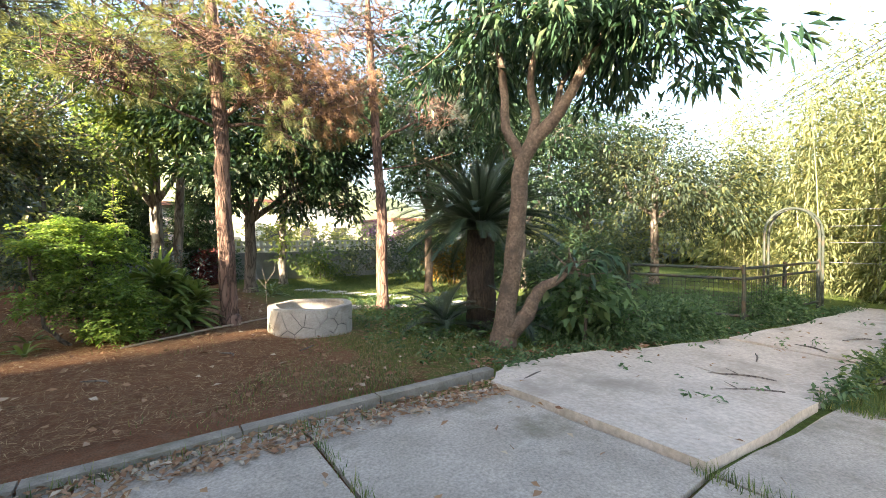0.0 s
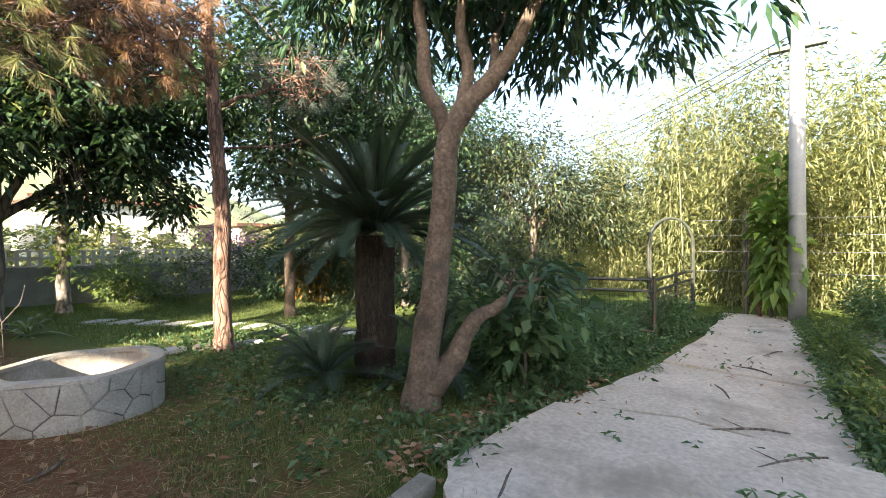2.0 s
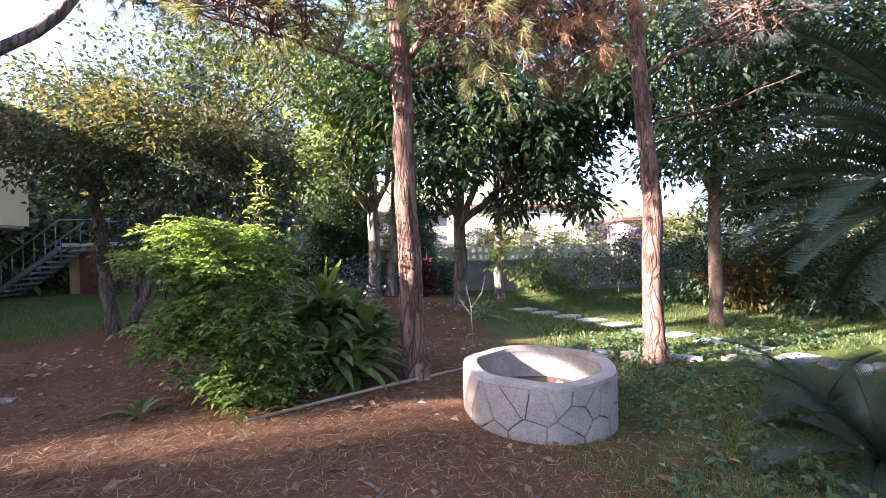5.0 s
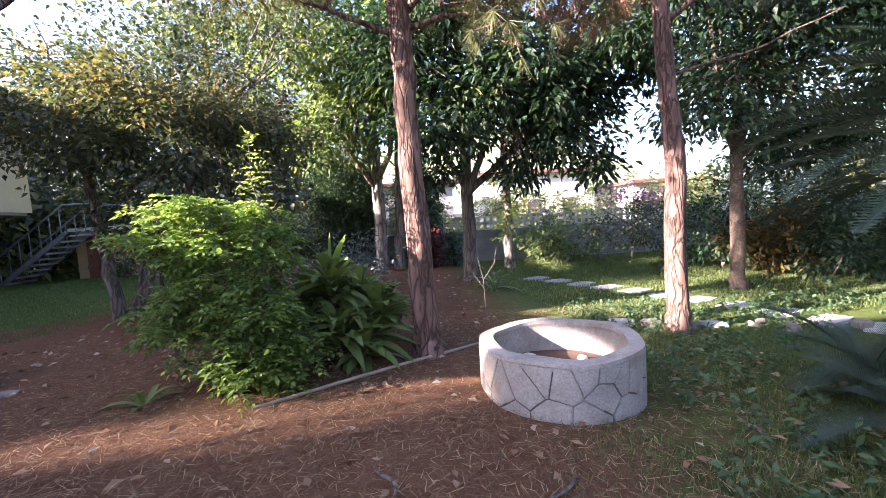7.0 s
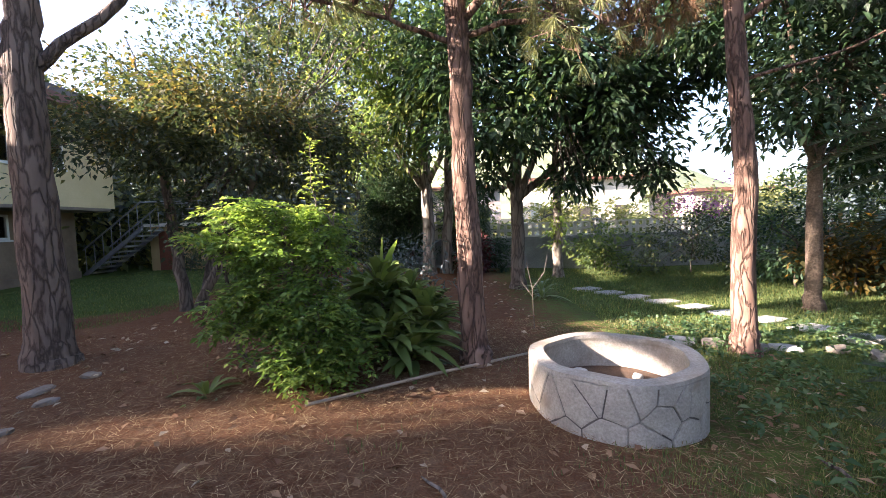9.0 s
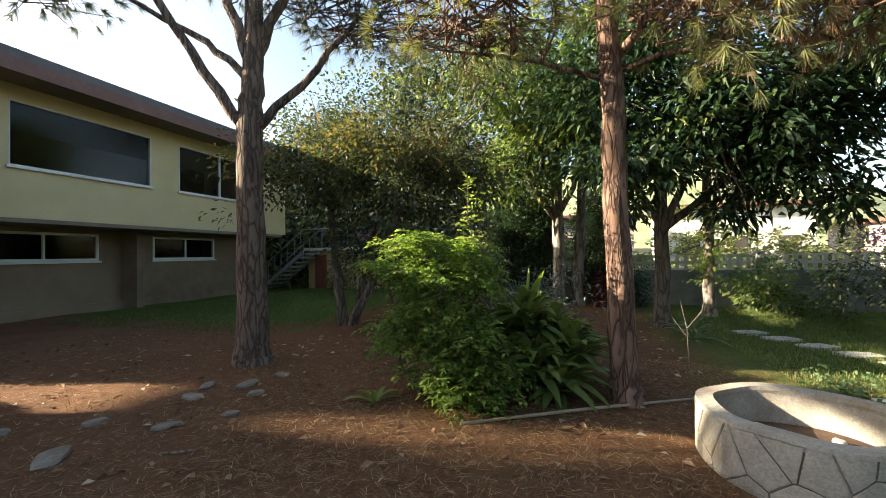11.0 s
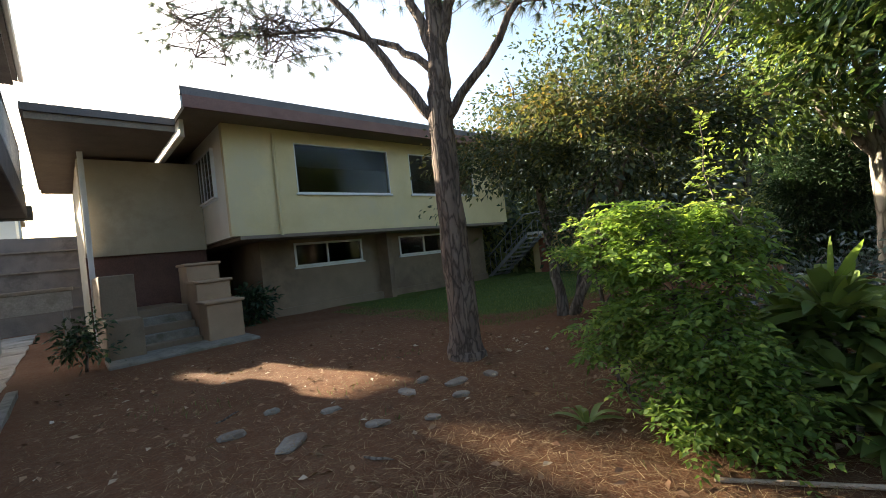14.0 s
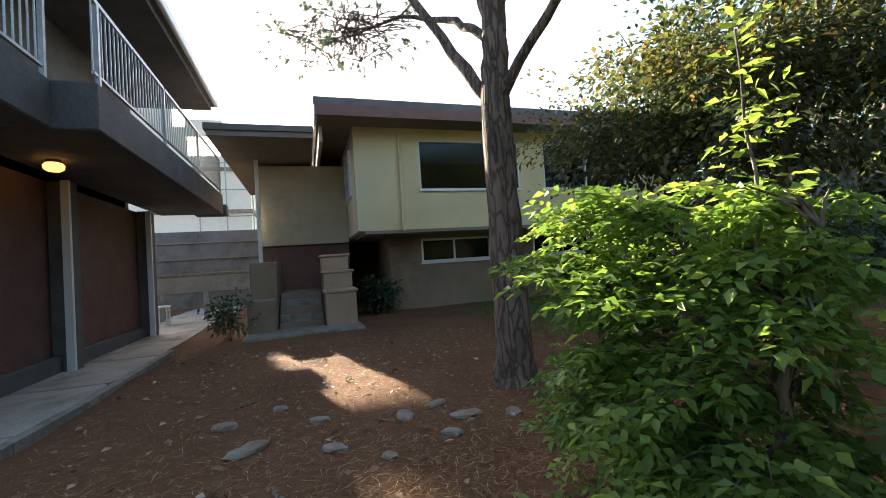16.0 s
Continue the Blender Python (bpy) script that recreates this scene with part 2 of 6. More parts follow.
L_LITTER = leafy("fallen_leaf", (0.2, 0.1, 0.055), (0.34, 0.21, 0.12), (0.5, 0.42, 0.32), 0.1, 0.8)
L_STRAW = leafy("needle_litter", (0.14, 0.075, 0.038), (0.27, 0.17, 0.085), (0.5, 0.37, 0.2), 0.1, 0.8)
L_GRASS = leafy("grass_blade", (0.07, 0.11, 0.02), (0.15, 0.21, 0.04), (0.28, 0.26, 0.09), 0.4, 0.5)
L_WEED = leafy("weed_leaf", (0.05, 0.1, 0.025), (0.11, 0.19, 0.05), (0.18, 0.24, 0.07), 0.4, 0.45)


# ---- mesh helpers ----
def gz(x):
    """Height of the ground, which falls gently to the east."""
    s = np.clip((np.asarray(x, float) + 2) / 10, 0, 1)
    return 0.1 - 0.27 * s * s * (3 - 2 * s)


def gzf(x):
    return float(gz(x))


def thing(name, at, label, category, group="", kind=""):
    ob = new(name)
    ob.location = at
    ob.empty_display_size = 0.1
    return tagged(ob, label, category, group, kind)


def link(ob, parent):
    ob.parent = parent
    if parent is not None and parent.type == "EMPTY":
        ob.matrix_parent_inverse = Matrix.Translation(-Vector(parent.location))
    return ob


def part(name, vf, material, parent=None, label="", smooth=False):
    V, F = vf
    me = bpy.data.meshes.new(name)
    if isinstance(F, np.ndarray):
        V = np.asarray(V, np.float32)
        k = F.shape[1]
        me.vertices.add(len(V))
        me.vertices.foreach_set("co", V.ravel())
        me.loops.add(F.size)
        me.loops.foreach_set("vertex_index", F.ravel().astype(np.int32))
        me.polygons.add(len(F))
        me.polygons.foreach_set("loop_start", np.arange(0, F.size, k, dtype=np.int32))
        me.update(calc_edges=True)
    else:
        me.from_pydata([tuple(v) for v in V], [], F)
        me.update()
    if smooth:
        me.polygons.foreach_set("use_smooth", np.ones(len(me.polygons), bool))
    me.materials.append(material)
    ob = link(new(name, me), parent)
    if label:
        ob["label"] = label
    return ob


def join(*vfs):
    V, F, k = [], [], 0
    for v, f in vfs:
        V += [tuple(p) for p in v]
        F += [[i + k for i in q] for q in f]
        k += len(v)
    return V, F


def box(x0, y0, z0, x1, y1, z1, bevel=0.0):
    bm = bmesh.new()
    bmesh.ops.create_cube(bm, size=1)
    for v in bm.verts:
        v.co = ((x0 + x1) / 2 + v.co.x * (x1 - x0), (y0 + y1) / 2 + v.co.y * (y1 - y0), (z0 + z1) / 2 + v.co.z * (z1 - z0))
    if bevel:
        bmesh.ops.bevel(bm, geom=bm.edges[:], offset=bevel, segments=1, affect="EDGES")
    bm.verts.index_update()
    out = [tuple(v.co) for v in bm.verts], [[v.index for v in f.verts] for f in bm.faces]
    bm.free()
    return out


def prism(poly, z0, z1):
    """A flat piece with the outline poly; z0 and z1 may be functions of x."""
    n = len(poly)
    f0 = z0 if callable(z0) else (lambda x: z0)
    f1 = z1 if callable(z1) else (lambda x: z1)
    V = [(x, y, f0(x)) for x, y in poly] + [(x, y, f1(x)) for x, y in poly]
    area = sum(poly[i][0] * poly[(i + 1) % n][1] - poly[(i + 1) % n][0] * poly[i][1] for i in range(n))
    F = [list(range(n))[::-1], list(range(n, 2 * n))] + [[i, (i + 1) % n, n + (i + 1) % n, n + i] for i in range(n)]
    return V, (F if area > 0 else [f[::-1] for f in F])


def tube(pts, radii, n=8, wob=0.0, rng=None, cap=True):
    """A tapered round limb along pts."""
    pts = [Vector(p) for p in pts]
    V, F = [], []
    side = Vector((1, 0.13, 0.07))
    for i, p in enumerate(pts):
        d = (pts[min(i + 1, len(pts) - 1)] - pts[max(i - 1, 0)]).normalized()
        u = (side - d * side.dot(d)).normalized() if abs(side.dot(d)) < 0.98 else d.orthogonal().normalized()
        side = u
        w = d.cross(u)
        for k in range(n):
            a = 2 * math.pi * k / n
            r = radii[i] * (1 + (rng.uniform(-wob, wob) if rng else 0))
            V.append(tuple(p + u * (r * math.cos(a)) + w * (r * math.sin(a))))
    for i in range(len(pts) - 1):
        for k in range(n):
            a, b = i * n + k, i * n + (k + 1) % n
            F.append([a, b, b + n, a + n])
    if cap:
        F += [list(range(n))[::-1], [len(V) - n + k for k in range(n)]]
    return V, F


def bend(a, b, steps, wob, rng):
    """Points from a to b with a natural sway."""
    a, b = Vector(a), Vector(b)
    out = []
    for i in range(steps + 1):
        s = i / steps
        k = wob * math.sin(math.pi * s)
        out.append(a.lerp(b, s) + Vector((rng.uniform(-k, k), rng.uniform(-k, k), rng.uniform(-k, k) * 0.4)))
    return out


def unit(a):
    return a / np.maximum(np.linalg.norm(a, axis=1, keepdims=True), 1e-6)


def leaves(pos, dirs, length, width, rng, fold=0.25, droop=0.2, jitter=0.35):
    """A folded, pointed leaf with a bent tip at each place."""
    n = len(pos)
    d = unit(np.asarray(dirs) + rng.normal(0, jitter, (n, 3)))
    up = unit(np.array([0, 0, 1.0]) + rng.normal(0, 0.45, (n, 3)))
    s = unit(np.cross(d, up))
    nn = np.cross(s, d)
    L = length * rng.uniform(0.65, 1.2, (n, 1))
    W = width * rng.uniform(0.75, 1.2, (n, 1)) * 0.5
    mid = pos + d * L * 0.45
    tip = pos + d * L * 0.95 - np.array([0, 0, 1.0]) * L * droop
    V = np.stack([pos, mid + s * W + nn * W * fold, tip, mid - s * W + nn * W * fold], 1).reshape(-1, 3)
    i = np.arange(n)[:, None] * 4
    F = np.concatenate([i + [0, 1, 2], i + [0, 2, 3]], 0)
    return V, F


def cat(*vfs):
    V, F, k = [], [], 0
    for v, f in vfs:
        V.append(v)
        F.append(f + k)
        k += len(v)
    return np.concatenate(V), np.concatenate(F)


def clumps(centre, radii, count, per, spread, rng, low=-1.0, shell=0.55):
    """Leaf places in many small clumps inside an uneven ellipsoid; returns places and directions away from each clump's twig."""
    c = unit(rng.normal(0, 1, (count * 3, 3)))
    c = c[c[:, 2] > low][:count]
    lump = 1 + 0.45 * np.sin(c[:, :1] * 5 + centre[0]) * np.cos(c[:, 1:2] * 4 + centre[1]) + 0.12 * np.sin(c[:, 2:] * 9)
    r = rng.uniform(shell, 1.0, (len(c), 1)) ** 0.7 * lump
    c = np.asarray(centre) + c * r * np.asarray(radii)
    if min(radii) > 0.7:
        # light gaps between the boughs
        c = c[np.sin(c[:, 0] * 4.3 + c[:, 1] * 1.1) * np.sin(c[:, 1] * 3.7) + np.sin(c[:, 2] * 5.1 + c[:, 0] * 2.0) > -0.75]
    o = rng.normal(0, spread * 1.2, (len(c), per, 3))
    o[..., 2] *= 0.7
    pos = (c[:, None, :] + o).reshape(-1, 3)
    out = unit(o.reshape(-1, 3) + np.repeat(c - np.asarray(centre), per, 0) * 0.12)
    return pos, out, c


def foliage(blobs, leaf_len, leaf_wid, rng, droop=0.2, jitter=0.4, bias=(0, 0, 0)):
    out = []
    for centre, radii, count, per, spread, low in blobs:
        pos, d, _ = clumps(centre, radii, int(count * 1.5), per, spread * 0.72, rng, low, 0.3)
        out.append(leaves(pos, d + np.asarray(bias), leaf_len * 1.15, leaf_wid * 1.3, rng, droop=droop, jitter=jitter))
    return cat(*out)


def tree(name, base, label, limbs, blobs, bark_m, leaf_m, leaf_len, leaf_wid, seed, droop=0.2, bias=(0, 0, 0), twigs=14, second=None, category="tree", group=""):
    """limbs: (points, radii, sides); the first ones are the trunk. blobs: the crown's masses."""
    rng, rr = np.random.default_rng(seed), random.Random(seed)
    t = thing(name, base, label, category, group)
    made = []
    for pts, rad in limbs:
        P, Rr = [], []
        for i in range(len(pts) - 1):
            seg = bend(pts[i], pts[i + 1], 4, 0.035, rr)
            for j, q in enumerate(seg[:-1]):
                P.append(q)
                Rr.append(rad[i] + (rad[i + 1] - rad[i]) * j / 4)
        P.append(Vector(pts[-1]))
        Rr.append(rad[-1])
        made.append(tube(P, Rr, 10 if rad[0] > 0.05 else 6, 0.07, rr))
    trunk = part("trunk", made[0], bark_m, t, smooth=True)
    for q in made[1:]:
        part("limb", q, bark_m, t, smooth=True)
    ends = [Vector(p[-1]) for p, _ in limbs]
    tw = []
    for centre, radii, count, per, spread, low in blobs:
        for _ in range(twigs):
            a = min(ends, key=lambda e: (e - Vector(centre)).length)
            b = Vector(centre) + Vector([rr.uniform(-0.8, 0.8) * radii[k] for k in range(3)])
            tw.append(tube(bend(a, b, 4, 0.12, rr), [0.028, 0.022, 0.016, 0.011, 0.006], 5))
    if tw:
        tagged(part("twig_mass", join(*tw), bark_m, t), kind="stuff")
    tagged(part("crown", foliage(blobs, leaf_len, leaf_wid, rng, droop, bias=bias), leaf_m, t), kind="stuff")
    # Second leaf colour: painted sunlight on some crowns, vine or bracts on others.
    if second:
        m2, b2, l2, w2 = second
        tagged(part("lit_or_accent_foliage", foliage(b2, l2, w2, rng, droop), m2, t), kind="stuff")
    return t


# ---- ground ----
def ground_sheet():
    xs = np.concatenate([[-900, -400, -150, -70], np.arange(-40, 41, 0.25), [70, 150, 400, 900]])
    ys = np.concatenate([[-900, -400, -150, -60], np.arange(-22, 41, 0.25), [70, 150, 400, 900]])
    X, Y = np.meshgrid(xs, ys)
    Z = gz(X) + 0.02 * np.sin(X * 1.7 + Y * 0.9) * np.sin(Y * 1.3) + 0.012 * np.sin(X * 4.1 - Y * 2.3)
    drive = (Y < 3.3) & (X > -40) & (X < 14)
    Z = np.where(drive, gz(X) - 0.005, Z)
    V = np.stack([X, Y, Z], -1).reshape(-1, 3)
    h, w = X.shape
    i = (np.arange(h - 1)[:, None] * w + np.arange(w - 1)[None]).reshape(-1, 1)
    F = i + np.array([0, 1, w + 1, w])
    tagged(part("ground", (V, F), M_GROUND, smooth=True), "reddish soil with pine litter passing into grass", "ground", kind="structure")


ground_sheet()


# ---- driveway, path and kerb ----
def driveway():
    d = thing("driveway", (0, 2, 0), "cracked pale concrete slabs with leaf-filled joints", "driveway", kind="structure")
    rr = random.Random(4)

    def slab(poly, mat, lift=0.03):
        pts = []
        for i, (x, y) in enumerate(poly):
            x2, y2 = poly[(i + 1) % len(poly)]
            for k in range(4):
                s = k / 4
                j = 0.03 if k else 0.0
                pts.append((x + (x2 - x) * s + rr.uniform(-j, j), y + (y2 - y) * s + rr.uniform(-j, j)))
        part("slab", prism(pts, lambda x: gzf(x) - 0.12, lambda x: gzf(x) + lift + 0.012 * math.sin(x * 3)), mat, d)
    slab([(-0.35, -1.0), (1.0, -1.0), (1.0, 3.5), (-0.35, 3.5)], M_CONC2)
    slab([(1.02, 1.0), (3.02, 1.19), (2.95, 3.25), (1.02, 3.5)], M_CONC2)
    slab([(1.05, -1.2), (3.0, -1.2), (3.0, 1.15), (1.05, 0.95)], M_CONC2)
    slab([(3.06, 1.22), (5.25, 1.12), (5.6, 2.4), (5.3, 3.5), (3.6, 3.7), (2.99, 3.28)], M_CONC, 0.085)
    slab([(5.36, 1.13), (7.6, 1.06), (7.9, 2.85), (6.7, 3.15), (5.44, 3.5), (5.76, 2.4)], M_CONC, 0.045)
    slab([(7.65, 1.05), (10.0, 0.95), (10.2, 2.45), (7.95, 2.84)], M_CONC, 0.06)
    slab([(10.05, 0.95), (13.6, 0.7), (13.6, 2.2), (10.25, 2.44)], M_CONC, 0.05)
    slab([(3.04, -1.5), (5.6, -1.5), (5.6, 1.0), (3.04, 1.16)], M_CONC2)
    slab([(5.63, -1.5), (8.2, -1.5), (8.2, 0.4), (5.63, 0.85)], M_CONC2, 0.03)
    slab([(8.25, -1.5), (12.5, -1.5), (12.5, 0.1), (8.25, 0.28)], M_CONC2, 0.02)
    x = -0.4
    while x > -20:
        for y0, y1 in ((1.25, 3.5), (-1.1, 1.2)):
            if x < -3.5 and y1 < 2:
                continue
            slab([(x - 2.1, y0), (x, y0), (x, y1), (x - 2.1, y1)], M_CONC2)
        x -= 2.15
    k = thing("kerb", (0, 3.65, 0), "low concrete kerb along the driveway", "kerb", kind="structure")

    def edge(q):
        s = min(max((q + 5) / 4, 0), 1)
        return 3.6 * (1 - s) + (3.36 + 0.075 * max(q, -1)) * s
    x = -9.0
    while x < 3.3:
        x1 = min(x + 1.2, 3.35)
        y0, y1 = edge(x), edge(x1)
        part("kerb_stone", prism([(x, y0), (x1 - 0.015, y1), (x1 - 0.015, y1 + 0.13), (x, y0 + 0.13)], lambda q: gzf(q) - 0.15, lambda q: gzf(q) + 0.085), M_KERB, k)
        x = x1


driveway()


# ---- house with the overhanging upper floor ----
def wall_x(x0, x1, y0, y1, z0, z1, holes):
    """A wall in the plane of x, with openings (ya, yb, za, zb) right through it."""
    ys = sorted({y0, y1, *[v for h in holes for v in h[:2]]})
    zs = sorted({z0, z1, *[v for h in holes for v in h[2:]]})
    ny, nz = len(ys), len(zs)
    V = [(x, y, z) for x in (x0, x1) for y in ys for z in zs]

    def solid(i, j):
        if not (0 <= i < ny - 1 and 0 <= j < nz - 1):
            return False
        return not any(h[0] <= ys[i] and ys[i + 1] <= h[1] and h[2] <= zs[j] and zs[j + 1] <= h[3] for h in holes)

    def at(k, i, j):
        return k * ny * nz + i * nz + j
    F = []
    for i in range(ny - 1):
        for j in range(nz - 1):
            if solid(i, j):
                ring = [(i, j), (i + 1, j), (i + 1, j + 1), (i, j + 1)]
                F.append([at(1, *q) for q in ring])
                F.append([at(0, *q) for q in ring[::-1]])
                for e, (di, dj) in enumerate(((0, -1), (1, 0), (0, 1), (-1, 0))):
                    if not solid(i + di, j + dj):
                        p, q = ring[e], ring[(e + 1) % 4]
                        F.append([at(0, *p), at(0, *q), at(1, *q), at(1, *p)])
    used = sorted({v for f in F for v in f})
    where = {v: k for k, v in enumerate(used)}
    return [V[v] for v in used], [[where[v] for v in f] for f in F]


def swap(vf):
    return [(y, x, z) for x, y, z in vf[0]], [f[::-1] for f in vf[1]]


def window(parent, x, ya, yb, za, zb, mullions=(), w=0.05, flip=False, grille=False, curtain=None):
    """A window in an opening of a wall in the plane of x (flip: of y); x is the wall's outer face."""
    fx = (lambda v: swap(v)) if flip else (lambda v: v)
    fr = join(box(x - 0.09, ya, za, x + 0.02, yb, za + w), box(x - 0.09, ya, zb - w, x + 0.02, yb, zb), box(x - 0.09, ya, za + w, x + 0.018, ya + w, zb - w), box(x - 0.09, yb - w, za + w, x + 0.018, yb, zb - w))
    win = part("window", fx(fr), M_FRAME, parent, "pale framed window with dark glass")
    edges = [ya + w, *mullions, yb - w]
    for m in mullions:
        part("mullion", fx(box(x - 0.08, m - 0.025, za + w, x + 0.01, m + 0.025, zb - w)), M_FRAME, win)
    for a, b in zip(edges, edges[1:]):
        p = part("pane", fx(box(x - 0.06, a, za + w, x - 0.052, b, zb - w)), M_GLASS, win)
    part("sill", fx(box(x - 0.02, ya - 0.05, za - 0.06, x + 0.07, yb + 0.05, za - 0.002)), M_FRAME, win)
    if grille:
        for i in range(5):
            z = za + (zb - za) * (i + 0.5) / 5
            part("grille_bar", fx(box(x + 0.03, ya, z - 0.01, x + 0.045, yb, z + 0.01)), M_FRAME, win)
        for i in range(4):
            y = ya + (yb - ya) * (i + 0.5) / 4
            part("grille_bar", fx(box(x + 0.046, y - 0.01, za, x + 0.06, y + 0.01, zb)), M_FRAME, win)
    return win


def house():
    h = thing("house", (-15, 12, 0.1), "two-storey cream and brown house with overhanging upper floor", "house")
    X, W = -11.5, -12.9
    w1, w2 = (9.82, 13.24, 3.86, 5.38), (14.2, 17.6, 3.86, 5.38)
    part("upper_wall", wall_x(X - 0.2, X, 7.85, 19.6, 2.65, 5.75, [w1, w2]), M_CREAM, h, "cream painted upper wall")
    ww = (-14.75, -12.45, 3.86, 5.3)
    part("side_wall", swap(wall_x(7.85, 8.05, -16.0, X - 0.2, 2.65, 5.75, [ww])), M_WHITEWALL, h)
    part("end_wall", box(-20, 19.4, 2.55, X - 0.2, 19.6, 5.75), M_CREAM, h)
    part("lower_end_wall", box(-20, 19.2, 0.0, W - 0.2, 19.39, 2.55), M_BROWN, h)
    part("back_wall", box(-20.2, 4.9, 0.0, -20, 19.6, 5.75), M_BROWN, h)
    part("upper_floor", box(-20, 8.06, 2.55, X - 0.002, 19.39, 2.648), M_SOFFIT, h)
    # Added backing behind the panes, coloured dark as an unlit room.
    part("dark_room_backing", box(-16.0, 8.1, 2.7, -15.8, 19.3, 5.7), M_ROOMSHADE, h)
    window(h, X, *w1, w=0.03)
    window(h, X, *w2, mullions=(15.9,), w=0.03)
    window(h, 7.85 + 0.0, *ww, mullions=(-13.6,), flip=True, grille=False)
    win = part("grille", join(*[box(-14.7, 7.8, 3.9 + 0.22 * i, -12.5, 7.82, 3.92 + 0.22 * i) for i in range(7)], *[box(-14.7 + 0.36 * i, 7.775, 3.86, -14.68 + 0.36 * i, 7.795, 5.3) for i in range(7)]), M_FRAME, h, "white window grille")
    l1, l2 = (10.1, 12.68, 1.62, 2.42), (14.4, 17.0, 1.62, 2.42)
    part("lower_wall", wall_x(W - 0.2, W, 9.0, 19.4, -0.1, 2.55, [l1, l2]), M_BROWN, h, "brown painted lower wall")
    window(h, W, *l1, mullions=(11.3,), w=0.07)
    window(h, W, *l2, mullions=(15.7,), w=0.07)
    part("lower_side_wall", box(-16, 9.0, -0.1, W - 0.2, 9.2, 2.55), M_BROWN, h)
    # Added dark backing for the lower windows, shade put into its colour.
    part("dark_lower_backing", box(-16.2, 9.2, 0, -16, 19.3, 2.5), M_ROOMSHADE, h)
    part("wall_pier", prism([(W, 13.35), (W + 0.55, 13.45), (W + 0.55, 13.65), (W, 13.75)], 0.0, 2.55), M_BROWN, h, "tapered brown buttress")
    part("downpipe", tube([(X + 0.05, 9.2, 5.6), (X + 0.05, 9.2, 2.62)], [0.05, 0.05], 8), M_CREAM, h, "cream drainpipe")
    part("plinth", box(W, 9.0, -0.1, W + 0.1, 19.4, 0.35), M_BROWN, h)
    # roof: a mono-pitch sheet with deep eaves
    part("roof", prism([(-10.5, 6.75), (-10.5, 20.6), (-20.6, 20.6), (-20.6, 6.75)], lambda x: 6.0 - 0.02 * (x + 10.5), lambda x: 6.2 - 0.02 * (x + 10.5)), M_ROOF, h, "dark metal sheet roof")
    part("soffit", box(-20.4, 6.85, 5.752, -10.56, 20.5, 5.8), M_SOFFIT, h)
    part("fascia", box(-10.56, 6.8, 5.7, -10.49, 20.55, 6.0), M_FASCIA, h, "red-brown eaves board")
    part("fascia", box(-20.4, 6.76, 5.7, -10.57, 6.84, 6.1), M_FRAME, h, "white verge trim")
    # the wing with the entrance steps
    XW = -14.2
    # Wing walls are cream; the darker colour carries their shade.
    part("wing_wall", box(XW - 0.2, 4.9, 2.5, XW, 7.84, 5.2), M_CREAMSHADE, h)
    # Dark maroon here stands in for the shade of the entrance recess.
    part("wing_base_shade", box(XW - 0.32, 4.9, -0.1, XW - 0.12, 7.84, 2.5), M_MAROON, h)
    part("wing_side", box(-20, 4.9, 0.0, XW - 0.21, 5.1, 5.2), M_CREAMSHADE, h)
    part("wing_roof", prism([(-11.2, 4.0), (-11.2, 6.74), (-20.6, 6.74), (-20.6, 4.0)], 5.45, 5.62), M_ROOF, h)
    part("wing_soffit", box(-20.5, 4.06, 5.3, -11.26, 6.73, 5.448), M_SOFFIT, h)
    part("wing_post", box(-13.9, 4.92, 0.0, -13.78, 5.04, 5.3), M_FRAME, h, "pale slim post")
    # clerestory over the wing, up to the higher roof
    part("clerestory", box(-19.9, 6.9, 5.3, -11.6, 7.0, 5.75), M_WHITEWALL, h)
    return h


house()


def entrance_steps():
    s = thing("entrance_steps", (-10.5, 6.2, 0.1), "dark concrete steps between stepped planter walls", "steps")
    part("landing", box(-10.6, 4.9, 0.0, -9.45, 7.65, 0.17, 0.02), M_KERB, s, "pale concrete landing slab")
    for i in range(5):
        part("step", box(-14.1, 5.62, 0.18 * i + (0.0 if i else -0.05), -10.65 - 0.33 * i, 6.74, 0.175 + 0.18 * i + 0.1, 0.015), M_KERB if i % 2 else M_BROWN, s)
    for k, (x0, x1, z) in enumerate(((-11.0, -10.2, 1.0), (-11.9, -11.02, 1.5), (-12.9, -11.92, 1.97))):
        part("planter_wall", box(x0, 6.77, 0.0, x1, 7.55, z, 0.02), M_TAN, s, "tan rendered planter block")
        part("planter_cap", box(x0 - 0.05, 6.72, z, x1 + 0.05, 7.6, z + 0.07, 0.015), M_TAN, s)
    part("planter_wall", box(-11.0, 4.95, 0.0, -10.2, 5.58, 0.95, 0.02), M_BROWN, s)
    part("planter_wall", box(-14.0, 4.95, 0.0, -11.02, 5.58, 1.9, 0.02), M_BROWN, s)


entrance_steps()


